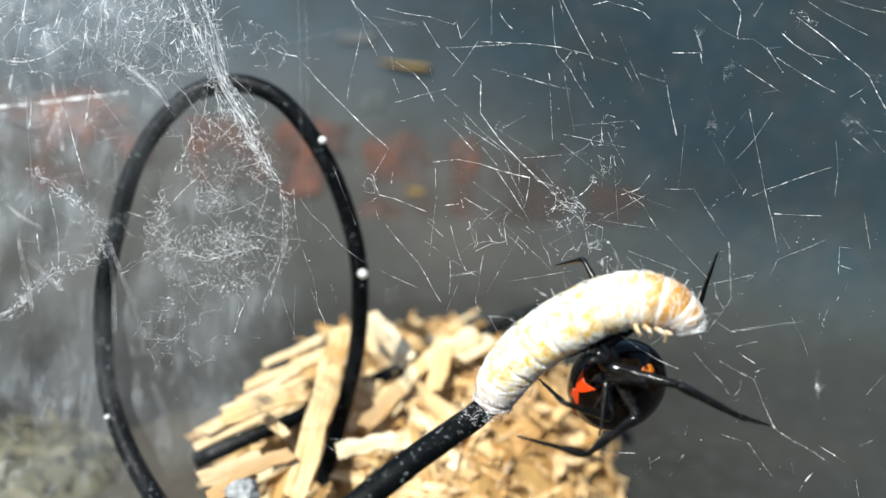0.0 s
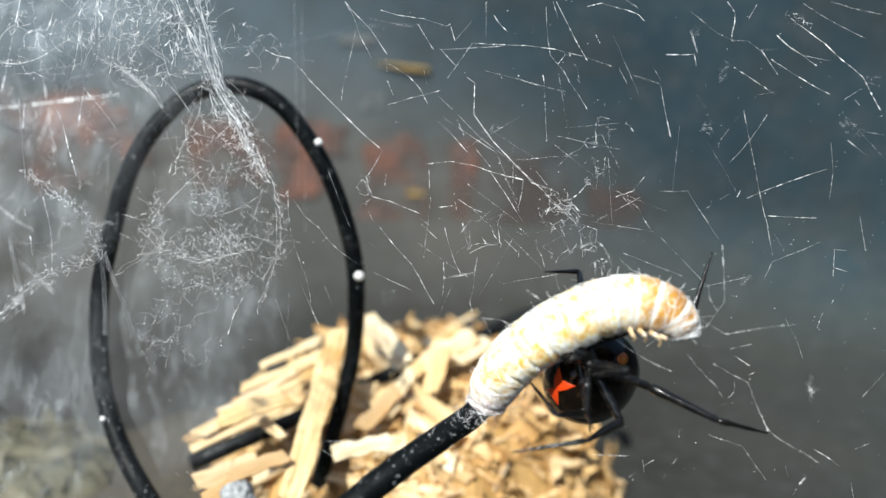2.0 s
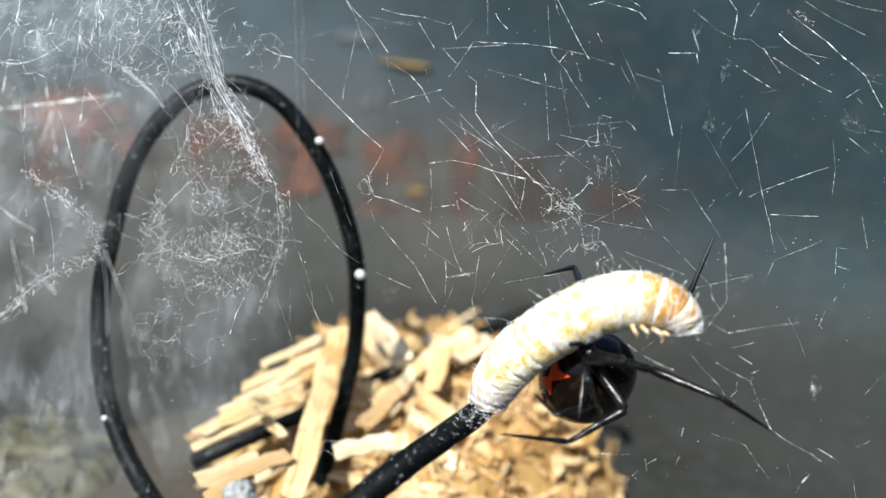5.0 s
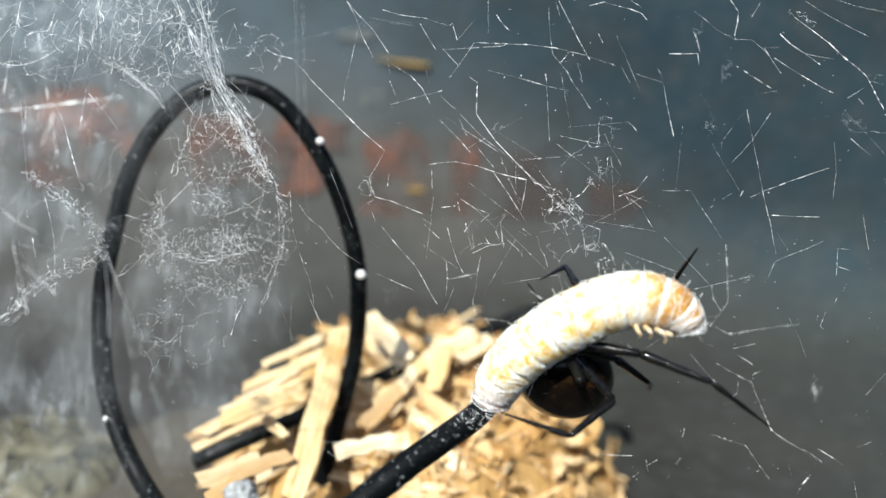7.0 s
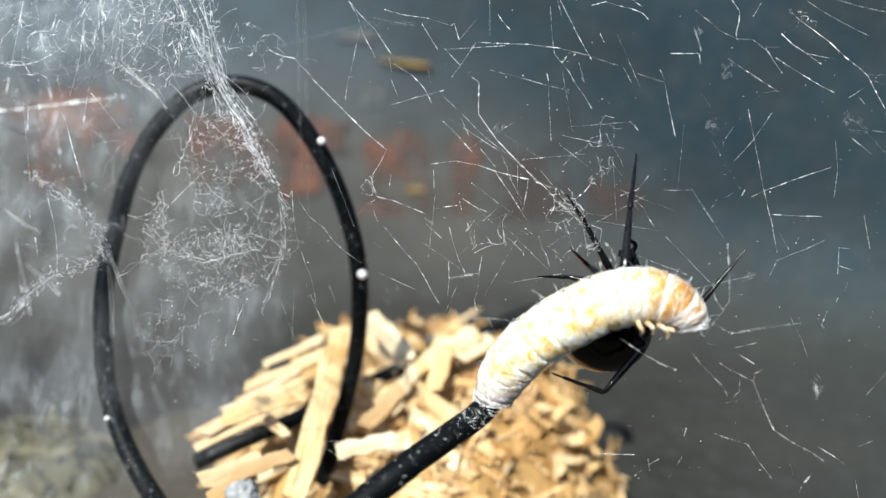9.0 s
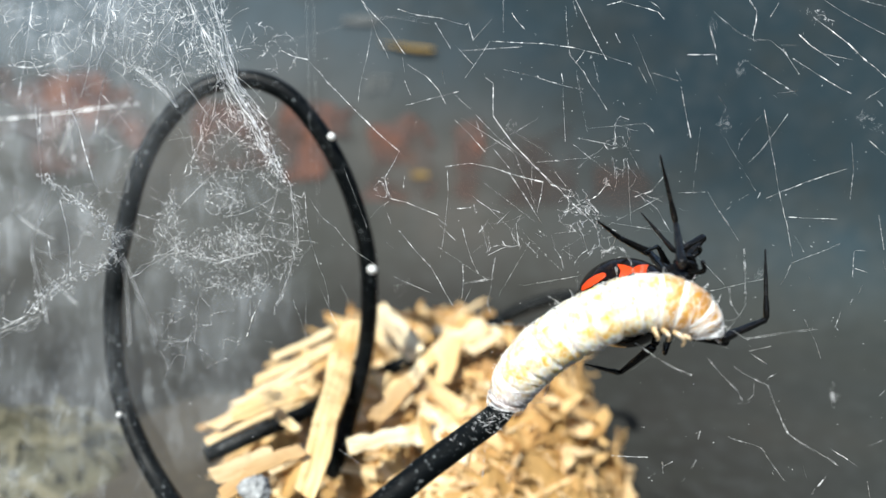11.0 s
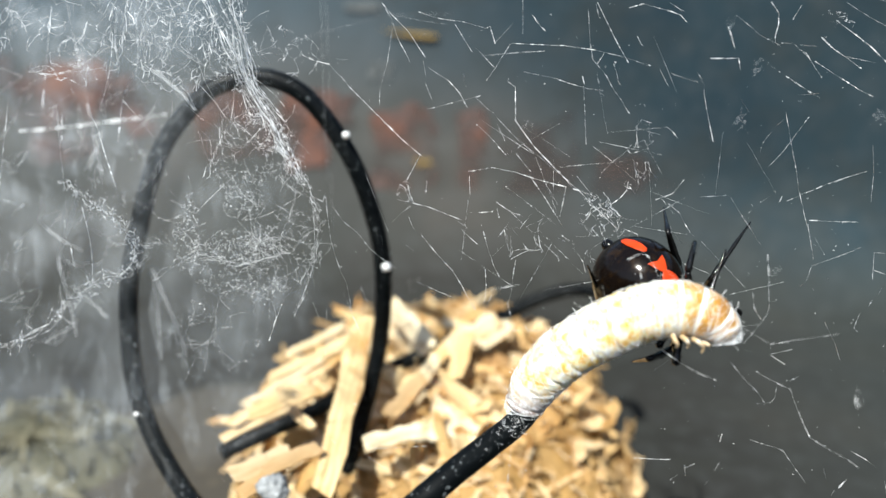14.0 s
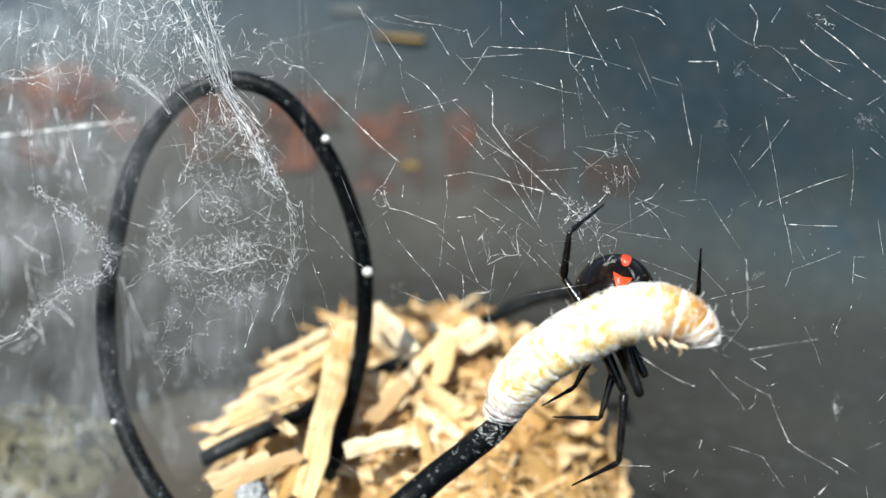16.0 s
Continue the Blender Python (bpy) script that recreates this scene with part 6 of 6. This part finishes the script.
stance(14.5, (20.0, 110.3, 82.0, 162.9, 35.2, -106.6),
       l1=(23.1, 112.0, 76.7, 22.6, 103.2, 78.0, 21.0, 106.7, 69.3), l2=(13.5, 106.6, 80.8, 17.5, 107.0, 84.0, 15.0, 107.3, 86.7), l3=(15.1, 109.3, 81.6, 17.5, 109.0, 83.1, 17.2, 108.9, 86.3), l4=(13.6, 111.0, 88.7, 15.3, 112.9, 96.5, 22.6, 117.0, 99.8), r1=(23.4, 102.7, 77.1, 21.8, 103.7, 82.7, 24.5, 105.4, 84.2), r2=(24.3, 105.3, 78.2, 22.5, 106.5, 82.8, 25.8, 106.0, 84.0), r3=(23.9, 108.3, 79.4, 22.5, 108.4, 81.9, 24.1, 108.1, 84.5), r4=(27.2, 109.6, 87.7, 30.4, 116.4, 90.9, 22.5, 112.9, 93.2))
stance(15, (19.4, 110.6, 82.9, 153.3, 31.0, -116.8),
       l1=(22.0, 110.3, 76.4, 20.8, 101.5, 75.0, 21.9, 104.9, 66.2), l2=(12.5, 107.4, 82.8, 16.9, 107.6, 85.3, 14.9, 108.0, 88.3), l3=(14.3, 110.0, 83.3, 16.9, 109.5, 84.4, 17.1, 109.5, 87.5), l4=(12.3, 107.7, 88.6, 13.1, 113.4, 94.4, 20.9, 117.0, 97.2), r1=(25.1, 111.3, 76.7, 25.1, 102.4, 77.7, 29.5, 107.6, 71.1), r2=(22.6, 105.2, 78.5, 21.6, 106.6, 83.3, 25.0, 105.8, 84.0), r3=(22.6, 108.2, 79.8, 21.6, 108.5, 82.4, 23.6, 108.1, 84.8), r4=(27.3, 109.5, 87.3, 32.0, 115.8, 89.4, 24.4, 113.9, 93.8))
stance(15.5, (20.4, 110.4, 82.2, 158.2, 29.3, -114.8),
       l1=(21.7, 102.8, 75.8, 20.8, 98.4, 68.0, 16.0, 102.7, 61.1), l2=(13.5, 107.3, 81.9, 17.8, 107.6, 84.7, 15.7, 108.2, 87.5), l3=(15.4, 109.9, 82.4, 17.9, 109.4, 83.6, 17.9, 109.6, 86.8), l4=(13.8, 108.3, 88.7, 15.0, 114.6, 93.9, 22.0, 119.5, 96.6), r1=(25.9, 111.3, 76.2, 25.9, 102.4, 77.2, 29.7, 109.3, 71.9), r2=(23.8, 104.8, 78.3, 22.6, 106.4, 83.0, 26.0, 105.7, 83.9), r3=(23.8, 107.8, 79.4, 22.6, 108.3, 81.9, 24.5, 108.0, 84.4), r4=(28.8, 108.5, 85.6, 33.4, 115.2, 86.5, 31.9, 110.3, 93.9))
stance(16, (20.4, 110.4, 81.0, 164.6, 26.0, -113.3),
       l1=(21.8, 103.0, 75.0, 20.8, 99.4, 66.8, 15.7, 104.1, 60.4), l2=(20.7, 104.9, 76.3, 18.6, 102.4, 71.2, 13.0, 106.3, 69.8), l3=(17.7, 107.1, 77.4, 15.5, 105.7, 74.1, 11.3, 107.2, 70.8), l4=(15.1, 114.6, 86.9, 15.2, 111.6, 94.6, 21.0, 118.2, 96.5), r1=(22.6, 101.7, 77.3, 21.4, 103.8, 82.7, 24.3, 105.3, 83.9), r2=(23.9, 104.3, 77.9, 22.4, 106.4, 82.3, 25.7, 105.7, 83.5), r3=(23.9, 107.5, 78.7, 22.6, 108.2, 81.1, 24.3, 108.1, 83.8), r4=(29.1, 107.9, 83.6, 34.1, 114.4, 84.4, 32.6, 110.5, 92.4))
LARVA_ROWS = [
    (0, 0.00, 0.00, 0.00, 0.00, 0.00, 0.00),
    (0.5, -0.07, 0.01, 0.05, 0.00, -0.44, 0.00),
    (1, 0.02, 0.01, 0.04, 0.00, 0.22, 0.00),
    (1.5, 0.03, 0.01, 0.04, 0.00, 0.53, 0.00),
    (2, 0.28, -0.02, -0.08, 0.00, 1.03, 0.00),
    (2.5, 0.29, 0.03, 0.11, 0.00, 0.80, 0.00),
    (3, 0.36, 0.05, 0.18, 0.00, 1.04, 0.00),
    (3.5, 0.35, 0.05, 0.17, 0.00, 0.94, 0.00),
    (4, 0.22, 0.04, 0.16, 0.00, 0.89, 0.00),
    (6.5, 0.31, 0.11, 0.39, 0.00, 1.17, 0.00),
    (7, 0.52, 0.11, 0.39, 0.00, 1.12, 0.00),
    (7.5, 0.40, 0.13, 0.48, 0.00, 1.38, 0.00),
    (8, 0.26, 0.18, 0.67, 0.00, 0.72, 0.00),
    (8.5, 0.53, 0.15, 0.56, 0.00, 1.00, 0.00),
    (9, 0.54, 0.21, 0.76, 0.00, 1.06, 0.00),
    (11.5, 0.52, 0.21, 0.68, 0.00, 1.59, 0.00),
    (12, 0.11, 0.17, 0.56, 0.00, 1.49, 0.00),
    (12.5, -0.26, 0.14, 0.44, 0.00, 1.82, 0.00),
    (13, 0.17, 0.35, 1.10, 0.00, 0.83, 0.00),
    (13.5, 0.02, 0.33, 1.04, 0.00, 1.26, 0.00),
    (14, -0.23, 0.23, 0.69, 0.00, 1.68, 0.00),
    (14.5, -0.34, 0.24, 0.72, 0.00, 1.67, 0.00),
    (15, -0.45, 0.26, 0.78, 0.00, 1.23, 0.00),
    (15.5, -0.17, 0.29, 0.90, 0.00, 1.16, 0.00),
    (16, -0.23, 0.33, 0.99, 0.00, 1.19, 0.00),
]


def chain(hip, joints, lengths):
    """Puts knee, ankle and tip at their true lengths, keeping the wanted directions."""
    out, p = [], hip
    for q, l in zip(joints, lengths):
        w = q - p
        w = w.normalized() if w.length > 1e-6 else Vector((0, 0, 1))
        p = p + w * l
        out.append(p)
    return out


def motions():
    times = [s[0] for s in STANCES]
    grid = sorted(set(list(np.round(np.arange(0, 16.01, 0.1), 2)) + times))

    def between(t):
        i = max(0, min(len(times) - 2, int(np.searchsorted(times, t, "right")) - 1))
        u = (t - times[i]) / (times[i + 1] - times[i])
        u = min(1, max(0, u))
        return STANCES[i], STANCES[i + 1], u * u * (3 - 2 * u)

    def body_at(t):
        a, b, u = between(t)
        ma, mb = (pose(*[c * MM for c in s[1][:3]], *s[1][3:]) for s in (a, b))
        return Matrix.LocRotScale(ma.translation.lerp(mb.translation, u), ma.to_quaternion().slerp(mb.to_quaternion(), u), None)

    bodies = {t: body_at(t) for t in grid}
    walk(SPIDER, [(t, bodies[t]) for t in grid])
    for key, (hip, r, lengths) in LEGS.items():
        rows = [[], [], []]
        for t in grid:
            a, b, u = between(t)
            m = bodies[t]
            ja, jb = a[2][key], b[2][key]
            joints = [Vector(ja[k:k + 3]).lerp(Vector(jb[k:k + 3]), u) for k in (0, 3, 6)]
            start = m @ (BEND @ (Vector(hip) * MM)) / MM
            made = [start] + chain(start, joints, lengths)
            inv = m.inverted()
            local = [inv @ (p * MM) for p in made]
            for k in range(3):
                way = (local[k + 1] - local[k]).normalized()
                mm = way.to_track_quat("X", "Z").to_matrix().to_4x4()
                mm.translation = local[k]
                rows[k].append((t, mm))
        for piece, rr in zip(PIECES[key], rows):
            walk(piece, rr)
    home = LARVA.matrix_basis.translation.copy()
    walk(LARVA, [(t, Matrix.Translation(home + Vector((x, y, z)) * MM) @ pose(0, 0, 0, rx, ry, rz)) for t, x, y, z, rx, ry, rz in LARVA_ROWS])


motions()
